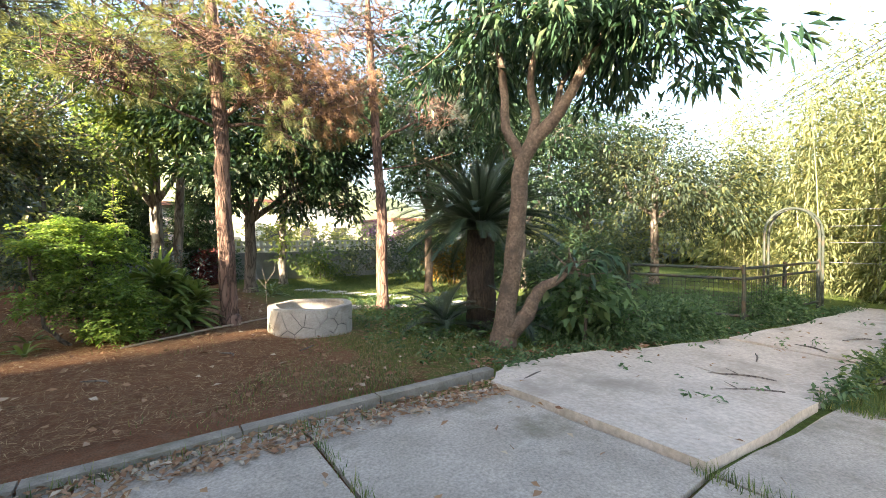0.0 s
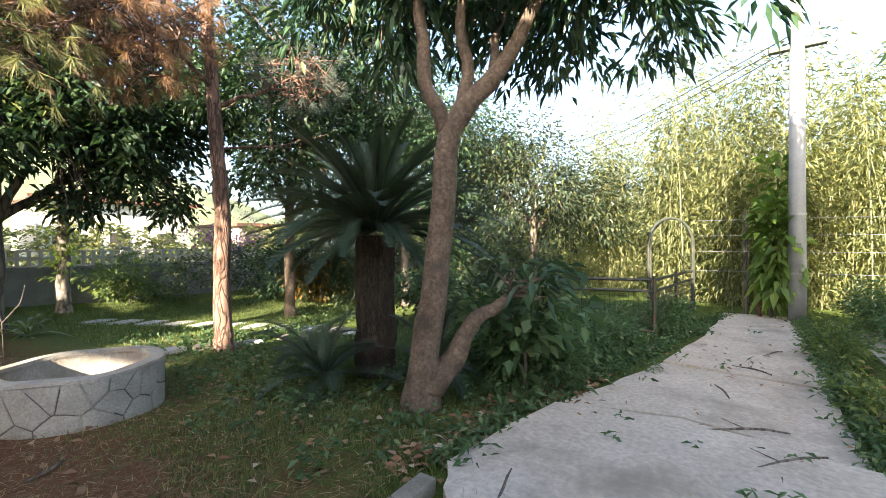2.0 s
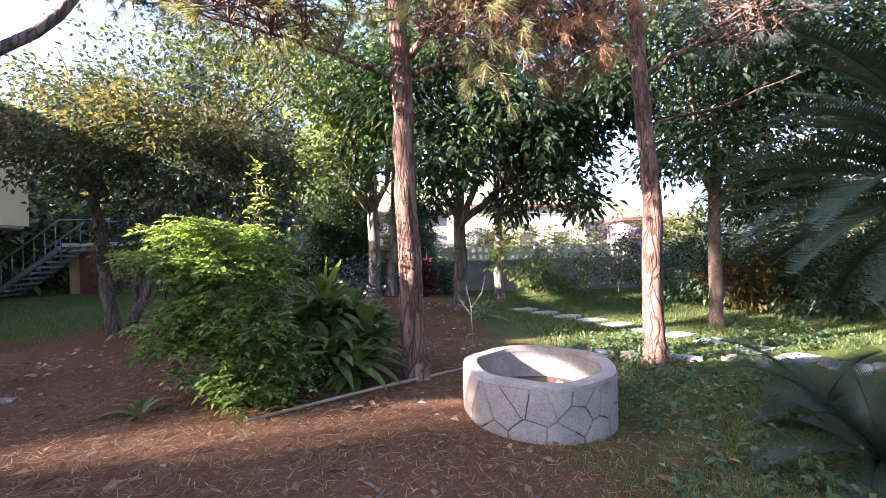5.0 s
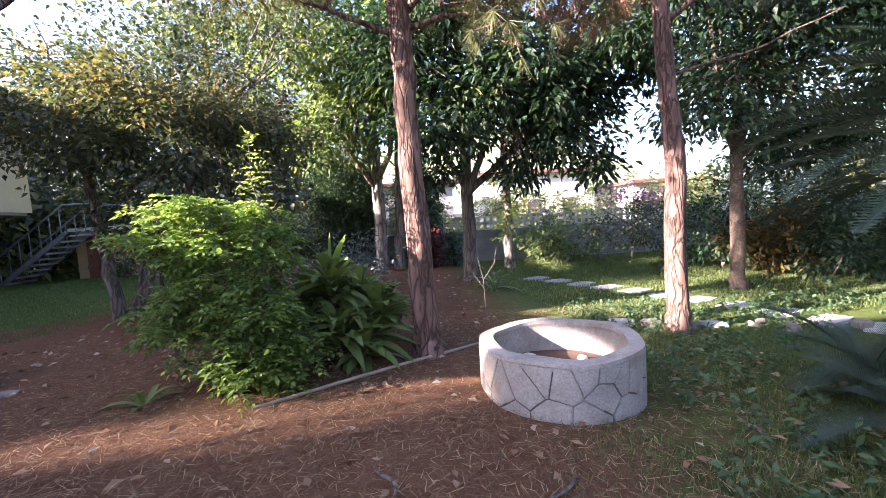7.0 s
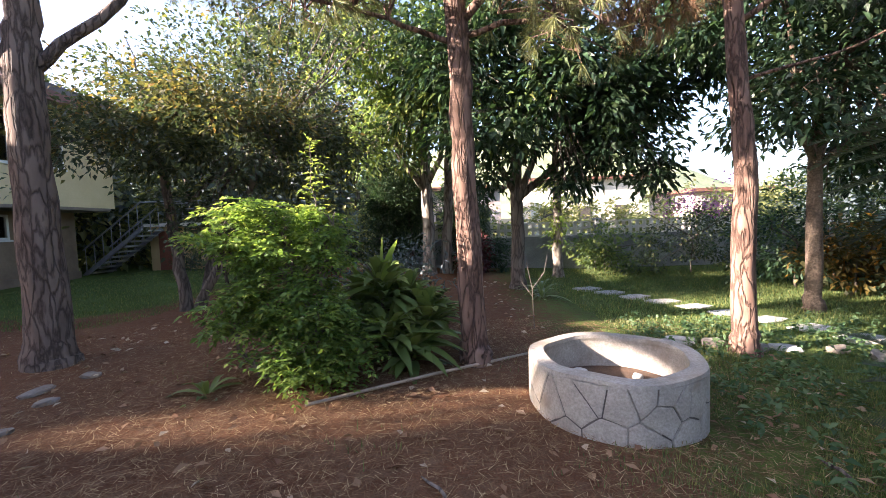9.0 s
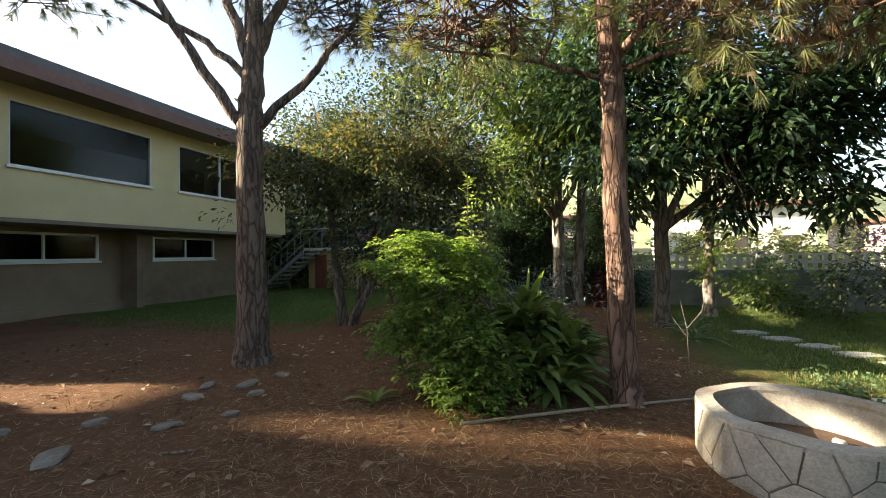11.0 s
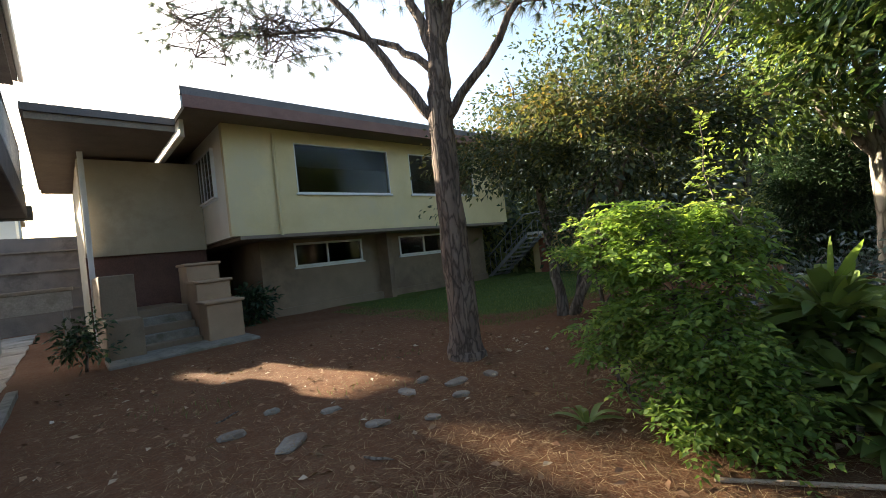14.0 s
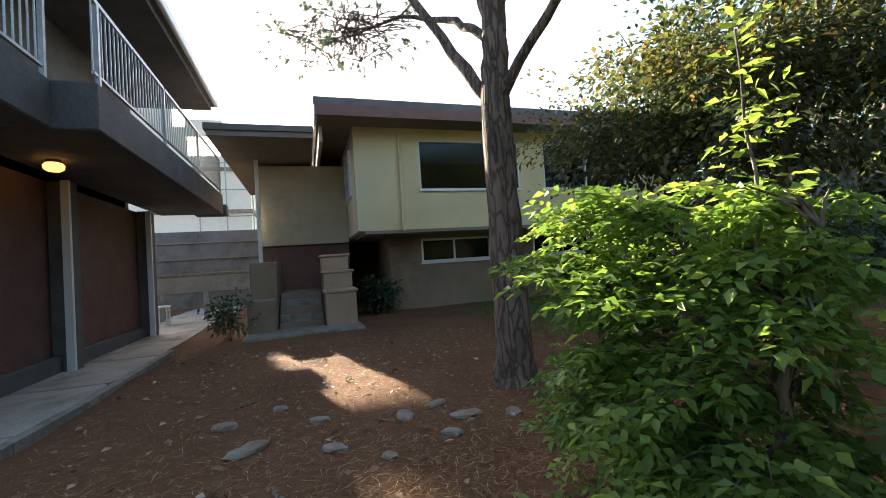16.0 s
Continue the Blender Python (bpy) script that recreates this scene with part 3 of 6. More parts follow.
# ---- the outside stair and annex at the house's far end ----
def outside_stair():
    s = thing("outside_stair", (-12.4, 20.6, 0.1), "open concrete stair with galvanised railing beside the house", "stairs")
    for i in range(9):
        part("step", box(-13.3 + 0.27 * i, 20.1, 0.15 + 0.2 * i, -12.98 + 0.27 * i, 21.3, 0.22 + 0.2 * i, 0.01), M_GREYWALL, s)
    for y in (20.1, 21.3):
        part("stringer", prism([(-13.35, y - 0.04), (-10.9, y - 0.04), (-10.9, y + 0.04), (-13.35, y + 0.04)], lambda x: (x + 13.35) * 0.74 - 0.02, lambda x: (x + 13.35) * 0.74 + 0.16), M_STEEL, s)
        part("handrail", tube([(-13.3, y, 1.1), (-10.9, y, 2.9), (-9.6, y, 2.9)], [0.03] * 3, 8), M_STEEL, s)
        for i in range(7):
            x = -13.2 + 0.36 * i
            part("baluster", tube([(x, y, (x + 13.35) * 0.74), (x, y, (x + 13.3) * 0.75 + 1.1)], [0.018] * 2, 6), M_STEEL, s)
    a = thing("annex", (-9.5, 22.5, 0.1), "low ochre annex with a red-brown door", "outbuilding")
    part("annex_wall", box(-11.6, 21.5, 0, -8.0, 24.5, 1.95), M_OCHRE, a)
    part("annex_deck", box(-11.7, 21.3, 1.952, -7.8, 24.6, 2.08), M_WHITEWALL, a)
    part("door", box(-11.2, 21.44, 0.1, -10.55, 21.495, 1.75, 0.01), M_REDBROWN, a, "red-brown wooden door")
    for i in range(5):
        x = -10.8 + 0.7 * i
        part("rail_post", box(x, 21.4, 2.08, x + 0.04, 21.44, 3.0), M_STEEL, a)
    for z in (2.35, 2.65, 2.98):
        part("rail", box(-10.8, 21.405, z, -7.95, 21.435, z + 0.03), M_STEEL, a)


outside_stair()


# ---- the neighbouring building with the balcony ----
def balcony_building():
    b = thing("balcony_building", (-9, 1, 0.1), "dark building with a railed balcony over the driveway", "building")
    part("lower_wall", box(-12.6, 1.85, -0.1, -4.0, 2.05, 3.5), M_MAROON, b, "dark maroon wall")
    part("end_wall", box(-12.6, -4, -0.1, -12.4, 1.84, 6.6), M_DKGREY, b)
    part("near_wall", box(-4.2, -4, -0.1, -4.0, 1.84, 6.6), M_DKGREY, b)
    part("upper_wall", box(-12.4, 1.85, 3.95, -4.0, 2.05, 6.6), M_DKGREY, b)
    part("back_wall", box(-12.6, -4.2, -0.1, -4, -4, 6.6), M_DKGREY, b)
    for x in (-12.7, -8.6, -4.6):
        part("pillar", box(x, 2.06, -0.05, x + 0.32, 2.4, 3.5, 0.02), M_DKGREY, b)
    part("pillar_trim", box(-8.29, 2.3, -0.05, -8.22, 2.42, 3.5), M_FRAME, b, "pale corner strip")
    part("pillar_trim", box(-12.39, 2.3, -0.05, -12.32, 2.42, 3.5), M_FRAME, b, "pale corner strip")
    part("base_course", box(-12.3, 2.06, -0.05, -4.6, 2.2, 0.4, 0.02), M_DKGREY, b)
    part("balcony_slab", box(-14.5, 2.06, 3.65, -5.75, 3.85, 4.3, 0.02), M_DKGREY, b, "deep concrete balcony edge")
    part("balcony_slab", box(-5.748, 2.06, 3.65, -2.5, 3.35, 4.3, 0.02), M_DKGREY, b)
    part("balcony_end", box(-14.9, 3.0, 3.62, -14.51, 3.95, 3.98, 0.02), M_DKGREY, b)

    def rail(xa, xb, y):
        r = part("balcony_rail", join(box(xa, y - 0.025, 5.44, xb, y + 0.025, 5.5), box(xa, y - 0.02, 4.42, xb, y + 0.02, 4.46)), M_STEEL, b, "galvanised balcony railing")
        n = int(abs(xb - xa) / 0.14)
        for i in range(n + 1):
            x = xa + (xb - xa) * i / n
            t = 0.028 if i % 20 == 0 else 0.009
            part("baluster", box(x - t, y - t, 4.3 if i % 20 == 0 else 4.46, x + t, y + t, 5.44), M_STEEL, r)
    rail(-8.75, -5.78, 3.8)
    rail(-14.4, -8.85, 3.8)
    rail(-5.7, -2.6, 3.3)
    part("roof", prism([(-13.2, -4.8), (-2.6, -4.8), (-2.6, 3.98), (-13.2, 3.98)], 6.75, 6.92), M_ROOF, b)
    part("roof_soffit", box(-13.1, -4.7, 6.602, -2.7, 3.9, 6.748), M_DKGREY, b)
    part("gutter", box(-13.2, 3.99, 6.72, -2.6, 4.08, 6.95, 0.02), M_FRAME, b, "pale gutter")
    lamp = thing("ceiling_lamp", (-7.4, 2.5, 3.6), "small amber ceiling lamp lit under the balcony", "lamp")
    part("lamp_base", tube([(-7.4, 2.6, 3.65), (-7.4, 2.6, 3.6)], [0.1, 0.1], 14), M_GREENIRON, lamp)
    m, t, p = nodes("amber_glass")
    p.inputs["Base Color"].default_value = (0.9, 0.45, 0.12, 1)
    p.inputs["Emission Color"].default_value = (1.0, 0.5, 0.12, 1)
    p.inputs["Emission Strength"].default_value = 0.5
    part("lamp_shade", tube([(-7.4, 2.6, 3.6), (-7.4, 2.6, 3.56), (-7.4, 2.6, 3.5), (-7.4, 2.6, 3.47)], [0.11, 0.14, 0.13, 0.09], 14), m, lamp, "glowing amber glass")


balcony_building()


# ---- far side of the yard beyond the houses ----
def back_yard():
    w = thing("yard_wall", (-22, 2, 0), "grey block boundary wall", "wall", kind="structure")
    part("wall", box(-23, -8, 0, -22.7, 12, 3.9), M_YARDWALL, w)
    for i in range(4):
        part("wall_rail", box(-22.69, -8, 0.9 + 0.8 * i, -22.62, 12, 0.96 + 0.8 * i), M_KERB, w)
    t = thing("work_bench", (-16, 3, 0.1), "pale concrete wash bench on posts", "bench")
    part("top", box(-16.6, 1.2, 1.66, -15.9, 4.6, 1.78, 0.02), M_KERB, t)
    part("front", box(-15.98, 1.25, 1.1, -15.92, 4.55, 1.655), M_GREYWALL, t)
    for y in (1.4, 2.9, 4.4):
        part("leg", box(-16.5, y - 0.08, 0.0, -16.0, y + 0.08, 1.1, 0.01), M_GREYWALL, t)
    q = thing("plastic_stool", (-14.8, 1.9, 0.1), "pale stool beside the bench", "stool")
    part("seat", box(-15.0, 1.7, 0.72, -14.6, 2.1, 0.78, 0.02), M_FRAME, q)
    for dx in (-0.15, 0.15):
        for dy in (-0.15, 0.15):
            part("leg", box(-14.82 + dx, 1.88 + dy, 0.1, -14.78 + dx, 1.92 + dy, 0.72), M_FRAME, q)
    f = thing("unfinished_building", (-34, 3, 0), "pale concrete building under scaffolding behind the wall", "building")
    # Mass runs on unseen to the south; its top height shapes the sun patch.
    part("wall", box(-40, -7, 0, -34, 2.6, 10.65), M_WHITEWALL, f)
    # Two added blocks, out of view, placed only to bound the sun strip.
    part("sun_blocker", box(-34.5, -7, 10.652, -34, -1.6, 12.8), M_WHITEWALL, f)
    part("tall_sun_blocker", box(-34.5, -7, 12.802, -34, -2.5, 15.5), M_WHITEWALL, f)
    # Added slab and post that cut the sun patch short; not a known part.
    part("patch_blocker", box(-34.2, -1.598, 12.1, -34, 0.9, 13.4), M_WHITEWALL, f, "added pale block that ends the sun patch")
    for y in (0.62,):
        part("blocker_post", box(-34.35, y, 10.65, -34.1, y + 0.25, 12.1), M_WHITEWALL, f)
    for z in (3.2, 6.3, 9.5):
        part("floor_edge", box(-40, -7.2, z, -33.8, 2.8, z + 0.25), M_KERB, f)
    for y in (-0.8, 1.0, 2.8):
        part("scaffold_pole", tube([(-33.5, y, 0), (-33.5, y, 11)], [0.05, 0.05], 6), M_STEEL, f)
    for z in (4, 6, 8, 10):
        part("scaffold_rail", tube([(-33.5, -1, z), (-33.5, 3.2, z)], [0.04, 0.04], 6), M_STEEL, f)


back_yard()


# ---- boundary wall with pierced blocks, street beyond ----
def garden_wall():
    w = thing("garden_wall", (4, 19, 0), "grey rendered boundary wall topped with pierced blocks", "wall", kind="structure")
    part("wall", box(-1.5, 18.9, -0.3, 26, 19.1, 1.05), M_GREYWALL, w)
    x = -1.5
    while x < 26:
        part("pier", box(x - 0.12, 18.86, -0.3, x + 0.12, 19.14, 1.65, 0.02), M_GREYWALL, w)
        x += 4.0
    # one pierced block, shared by all
    s = 0.25
    V, F = [], []
    for (x0, z0, x1, z1) in ((0, 0, s, 0.05), (0, s - 0.05, s, s), (0, 0.05, 0.05, s - 0.05), (s - 0.05, 0.05, s, s - 0.05)):
        v, f = box(x0, -0.05, z0, x1, 0.05, z1)
        F += [[i + len(V) for i in q] for q in f]
        V += v
    first = part("pierced_block", (V, F), M_WHITEWALL, w)
    first.location = (-1.35, 19, 1.052)
    for r in range(2):
        for c in range(100):
            if (r, c) != (0, 0):
                o = link(new("pierced_block", first.data), w)
                o.location = (-1.35 + c * 0.2515, 19, 1.052 + r * 0.2515)
    for k, (x0, x1, y, z, m) in enumerate(((-3, 5, 34, 5.2, M_PINKWALL), (8, 17, 38, 6.0, M_WHITEWALL), (20, 27, 36, 4.6, M_PINKWALL))):
        h = thing("street_house", (x0, y, 0), "pale rendered house across the street", "house", "houses across the street")
        part("wall", box(x0, y, 0, x1, y + 7, z - 1.2), m, h)
        part("roof", prism([(x0 - 0.5, y - 0.6), (x1 + 0.5, y - 0.6), (x1 + 0.5, y + 7.5), (x0 - 0.5, y + 7.5)], z - 1.2, z - 0.95), M_FASCIA, h)
        for i in range(3):
            xa = x0 + (x1 - x0) * (i + 0.25) / 3
            # Solid dark boxes, coloured as the shade inside the windows.
            part("window", box(xa, y - 0.05, 1.3, xa + 1.2, y - 0.005, 2.7, 0.02), M_ROOMSHADE, h)


garden_wall()


# ---- the round stone ring ----
def stone_ring():
    cx, cy, r0, r1, z0, z1 = 2.43, 7.34, 0.585, 0.705, gzf(2.4) - 0.05, 0.445
    t = thing("stone_ring", (cx, cy, z0), "low round well ring of limewashed crazy-paved stone", "well ring")
    n = 64
    V, F = [], []
    prof = [(r1 - 0.012, z0), (r1 - 0.012, z1 - 0.035), (r1 + 0.008, z1 - 0.028), (r1 + 0.002, z1), (r0 - 0.004, z1 + 0.004), (r0 - 0.008, z1 - 0.03), (r0, z1 - 0.06), (r0, z0 + 0.02)]
    for i in range(n):
        a = 2 * math.pi * i / n
        wb = 0.008 * math.sin(3 * a) + 0.006 * math.sin(7 * a + 1)
        for r, z in prof:
            V.append((cx + (r + wb) * math.cos(a), cy + (r + wb) * math.sin(a), z + (0.008 * math.sin(5 * a) if z > z0 + 0.1 else 0)))
    k = len(prof)
    for i in range(n):
        for j in range(k - 1):
            a, b = i * k + j, ((i + 1) % n) * k + j
            F.append([a, b, b + 1, a + 1])
    part("ring", (V, F), M_RIM, t, "whitewashed masonry ring")
    part("mortar_band", tube([(cx, cy, z0), (cx, cy, z1 - 0.06)], [r1 - 0.004, r1 - 0.004], 64, cap=False), M_MORTAR, t, "dark mortar between the stones")
    # crazy-paving stones: cells round scattered seeds on the unrolled band
    rng = random.Random(7)
    H, wid = z1 - 0.03 - z0, 2 * math.pi * r1
    seeds = []
    while len(seeds) < 44:
        best = max(((rng.uniform(0, wid), rng.uniform(0.03, H - 0.03)) for _ in range(9)), key=lambda c: min([math.hypot(min(abs(c[0] - q[0]), wid - abs(c[0] - q[0])), c[1] - q[1]) for q in seeds] or [9]) * rng.uniform(0.55, 1))
        seeds.append(best)
    for su, sv in seeds:
        poly = [(su - 0.6, 0.0), (su + 0.6, 0.0), (su + 0.6, H), (su - 0.6, H)]
        for qu, qv in seeds:
            for off in (-wid, 0, wid):
                du, dv = qu + off - su, qv - sv
                ln = math.hypot(du, dv)
                if 1e-6 < ln < 1.3:
                    du, dv, lim, cut = du / ln, dv / ln, ln / 2 - 0.0045, []
                    for e in range(len(poly)):
                        p, q = poly[e], poly[(e + 1) % len(poly)]
                        dp, dq = (p[0] - su) * du + (p[1] - sv) * dv - lim, (q[0] - su) * du + (q[1] - sv) * dv - lim
                        if dp <= 0:
                            cut.append(p)
                        if dp * dq < 0:
                            k = dp / (dp - dq)
                            cut.append((p[0] + (q[0] - p[0]) * k, p[1] + (q[1] - p[1]) * k))
                    poly = cut
        pts = []
        for e in range(len(poly)):
            (ua, va), (ub, vb) = poly[e], poly[(e + 1) % len(poly)]
            for k in range(max(1, int(math.hypot(ub - ua, vb - va) / 0.06))):
                f = k / max(1, int(math.hypot(ub - ua, vb - va) / 0.06))
                pts.append((ua + (ub - ua) * f, va + (vb - va) * f + 0.004 * math.sin(40 * (ua + f))))
        uc, vc = sum(p[0] for p in pts) / len(pts), sum(p[1] for p in pts) / len(pts)
        out = []
        for lift, shr in ((-0.02, 1.0), (0.005, 0.99), (0.009, 0.94), (0.009, 0.5)):
            for u, v in pts:
                th, v2 = (uc + (u - uc) * shr) / r1, vc + (v - vc) * shr
                rr = r1 + lift + 0.008 * math.sin(3 * th) + 0.006 * math.sin(7 * th + 1)
                out.append((cx + rr * math.cos(th), cy + rr * math.sin(th), z0 + v2))
        m = len(pts)
        fs = [[j * m + i, j * m + (i + 1) % m, (j + 1) * m + (i + 1) % m, (j + 1) * m + i] for j in range(3) for i in range(m)] + [list(range(3 * m, 4 * m))]
        part("stone", (out, fs), M_RIM, t)
    part("fill", tube([(cx, cy, z0), (cx, cy, 0.14)], [r0 + 0.01, r0 + 0.01], 32), M_SOIL, t, "dark soil inside the ring")
    for i in range(9):
        a, d = rng.uniform(0, 6.28), rng.uniform(0.05, 0.42)
        s = thing("rubble_stone", (cx + d * math.cos(a), cy + d * math.sin(a), 0.16), "small pale stone lying inside the ring", "stone", "rubble in the ring")
        rock(s, (cx + d * math.cos(a), cy + d * math.sin(a), 0.16), (rng.uniform(0.04, 0.09), rng.uniform(0.04, 0.08), 0.04), rng, M_FLAG)


def rock(parent, at, size, rng, mat, name="stone"):
    bm = bmesh.new()
    bmesh.ops.create_icosphere(bm, subdivisions=2, radius=1)
    o = Vector((rng.uniform(0, 50), rng.uniform(0, 50), 0))
    a = rng.uniform(0, 6.28)
    for v in bm.verts:
        k = 1 + 0.35 * noise.noise(v.co * 1.3 + o)
        c = Vector((v.co.x * size[0], v.co.y * size[1], max(min(v.co.z, 0.6), -0.7) * size[2])) * k
        v.co = Vector((c.x * math.cos(a) - c.y * math.sin(a), c.x * math.sin(a) + c.y * math.cos(a), c.z)) + Vector(at)
    bm.verts.index_update()
    vf = [tuple(v.co) for v in bm.verts], [[v.index for v in f.verts] for f in bm.faces]
    bm.free()
    return part(name, vf, mat, parent)


stone_ring()


# ---- pines ----
def needles(tips, dirs, per, length, rng, spread=0.9):
    n = len(tips)
    pos = np.repeat(tips, per, 0)
    d = unit(np.repeat(unit(dirs), per, 0) + rng.normal(0, spread, (n * per, 3)))
    L = length * rng.uniform(0.7, 1.15, (n * per, 1))
    s = unit(np.cross(d, rng.normal(0, 1, (n * per, 3)))) * 0.0035
    end = pos + d * L - np.array([0, 0, 1.0]) * L * 0.18
    V = np.stack([pos - s, pos + s, end], 1).reshape(-1, 3)
    return V, np.arange(len(V)).reshape(-1, 3)


def pine(base, label, trunk, radii, limbs, bark_m, groups, seed):
    """limbs: (points, radii); groups: (material, part name, list of (centre, radii, tufts, droop))."""
    rng, rr = np.random.default_rng(seed), random.Random(seed)
    t = thing("pine_tree", base, label, "tree", "pines")
    P, Rr = [], []
    for i in range(len(trunk) - 1):
        for j, q in enumerate(bend(trunk[i], trunk[i + 1], 6, 0.02, rr)[:-1]):
            P.append(q)
            Rr.append(radii[i] + (radii[i + 1] - radii[i]) * j / 6)
    P.append(Vector(trunk[-1]))
    Rr.append(radii[-1])
    part("trunk", tube(P, Rr, 16, 0.08, rr), bark_m, t, smooth=True)
    ends = []
    for pts, rad in limbs:
        Q, q2 = [], []
        for i in range(len(pts) - 1):
            for j, q in enumerate(bend(pts[i], pts[i + 1], 4, 0.05, rr)[:-1]):
                Q.append(q)
                q2.append(rad[i] + (rad[i + 1] - rad[i]) * j / 4)
        Q.append(Vector(pts[-1]))
        q2.append(rad[-1])
        part("limb", tube(Q, q2, 8, 0.06, rr), bark_m, t, smooth=True)
        ends += Q[2:]
    ends += P[-4:]
    for mat, name, blobs in groups:
        vf, tw = [], []
        for c, r, n, down in blobs:
            n = int(n * 2.2)
            tips = np.asarray(c) + unit(rng.normal(0, 1, (n, 3))) * rng.uniform(0.25, 1, (n, 1)) ** 0.5 * np.asarray(r)
            dirs = unit(tips - np.asarray(c)) * 0.6 + np.array([0, 0, down])
            vf.append(needles(tips, dirs, 46, 0.21, rng, 0.55))
            for k in range(n):
                tip = Vector(tips[k])
                if k % 5 == 0:
                    a = min(ends, key=lambda e: (e - tip).length)
                else:
                    a = Vector(tips[k - k % 5]).lerp(Vector(c), 0.25)
                tw.append(tube(bend(a, tip, 3, 0.07, rr), [0.014, 0.01, 0.008, 0.005], 4, cap=False))
        tagged(part("twig_mass", join(*tw), bark_m, t), kind="stuff")
        tagged(part(name, cat(*vf), mat, t), kind="stuff")
    return t


pine((1.32, 8.47, 0), "red-barked pine with browning lower needles",
     [(1.32, 8.47, -0.05), (1.3, 8.48, 0.3), (1.24, 8.5, 2.0), (1.22, 8.5, 3.7), (1.1, 8.55, 6.0), (1.05, 8.6, 8.6)], [0.21, 0.155, 0.13, 0.12, 0.09, 0.04],
     [([(1.22, 8.5, 3.65), (2.2, 8.2, 3.75), (3.6, 7.9, 4.3)], [0.036, 0.026, 0.01]), ([(1.2, 8.5, 3.6), (0.5, 8.2, 3.75), (-0.9, 7.9, 4.0)], [0.034, 0.022, 0.008]),
      ([(1.2, 8.5, 3.75), (1.7, 8.3, 4.3), (2.6, 8.0, 5.2)], [0.055, 0.04, 0.015]), ([(1.12, 8.5, 5.2), (0.2, 8.9, 5.6), (-1.0, 9.2, 6.3)], [0.05, 0.03, 0.012])],
     M_PINE,
     [(L_NEEDLE, "needles", [((-0.3, 8.1, 4.3), (1.2, 1.1, 0.6), 60, 0.1), ((1.2, 8.2, 4.9), (1.3, 1.2, 0.6), 60, 0.1), ((-0.2, 8.9, 6.2), (1.9, 1.5, 0.9), 70, 0.2), ((2.4, 8.0, 3.6), (0.7, 0.5, 0.5), 12, -0.8), ((1.9, 8.1, 4.1), (1.1, 0.6, 0.5), 26, -0.5)]),
      (L_DEAD, "dead_needles", [((2.7, 8.3, 4.5), (1.1, 0.7, 0.6), 65, -0.5), ((3.3, 8.4, 4.0), (0.7, 0.6, 0.45), 30, -0.8), ((2.2, 8.2, 5.3), (1.3, 0.9, 0.6), 40, -0.2)])], 11)
pine((4.64, 8.85, -0.1), "slender pine with flaking orange bark",
     [(4.64, 8.85, -0.15), (4.64, 8.86, 0.2), (4.66, 8.9, 2.2), (4.6, 9.0, 3.8), (4.5, 9.1, 6.2), (4.45, 9.2, 8.8)], [0.18, 0.14, 0.12, 0.105, 0.08, 0.035],
     [([(4.6, 9.0, 3.9), (5.3, 8.7, 4.3), (6.2, 8.4, 5.0)], [0.04, 0.03, 0.012]), ([(4.58, 9.0, 4.2), (3.9, 8.8, 4.6), (3.0, 8.6, 5.2)], [0.04, 0.03, 0.012]), ([(4.6, 8.95, 3.2), (5.4, 8.6, 3.35), (6.3, 8.2, 3.7)], [0.025, 0.015, 0.006])],
     M_PINE,
     [(L_NEEDLEDK, "needles", [((5.9, 8.6, 4.7), (1.0, 0.9, 0.6), 40, 0.1), ((4.5, 9.1, 6.4), (1.6, 1.5, 0.9), 60, 0.2)]),
      (L_DEAD, "dead_needles", [((3.8, 8.7, 4.9), (0.9, 0.7, 0.6), 40, -0.5)])], 12)
pine((-3.82, 8.72, 0.1), "dark forked pine with open needle crown",
     [(-3.82, 8.72, 0.0), (-3.82, 8.72, 0.4), (-3.83, 8.72, 2.4), (-3.84, 8.72, 3.7), (-3.8, 8.75, 4.6), (-3.75, 8.8, 6.5), (-3.7, 8.9, 8.6)], [0.33, 0.225, 0.19, 0.18, 0.15, 0.09, 0.04],
     [([(-3.85, 8.7, 3.55), (-4.5, 8.3, 4.7), (-5.3, 7.7, 6.2), (-5.9, 7.3, 7.2)], [0.09, 0.07, 0.045, 0.02]), ([(-3.8, 8.75, 3.55), (-3.2, 9.1, 4.3), (-2.5, 9.6, 5.5), (-1.8, 9.9, 6.0)], [0.075, 0.06, 0.04, 0.015]),
      ([(-3.82, 8.72, 4.3), (-4.4, 8.5, 4.9), (-5.6, 8.0, 5.6), (-7.8, 6.8, 6.1)], [0.07, 0.05, 0.03, 0.01]), ([(-3.8, 8.74, 4.5), (-4.2, 8.6, 5.8), (-4.6, 8.3, 7.4)], [0.09, 0.07, 0.03]), ([(-3.8, 8.75, 4.6), (-3.3, 9.0, 5.9), (-3.1, 9.2, 7.5)], [0.09, 0.065, 0.03])],
     M_PINEDK,
     [(L_NEEDLEDK, "needles", [((-7.7, 6.7, 6.1), (1.5, 1.1, 0.5), 34, -0.2), ((-6.4, 7.6, 5.7), (1.3, 1.1, 0.5), 40, -0.1), ((-5.6, 7.6, 6.7), (1.6, 1.4, 0.7), 46, 0.0), ((-2.3, 9.7, 5.6), (1.4, 1.2, 0.7), 60, 0.0), ((-4.3, 8.6, 6.8), (1.9, 1.7, 0.9), 80, 0.1), ((-3.2, 9.1, 5.9), (1.3, 1.2, 0.7), 44, 0.0)])], 13)

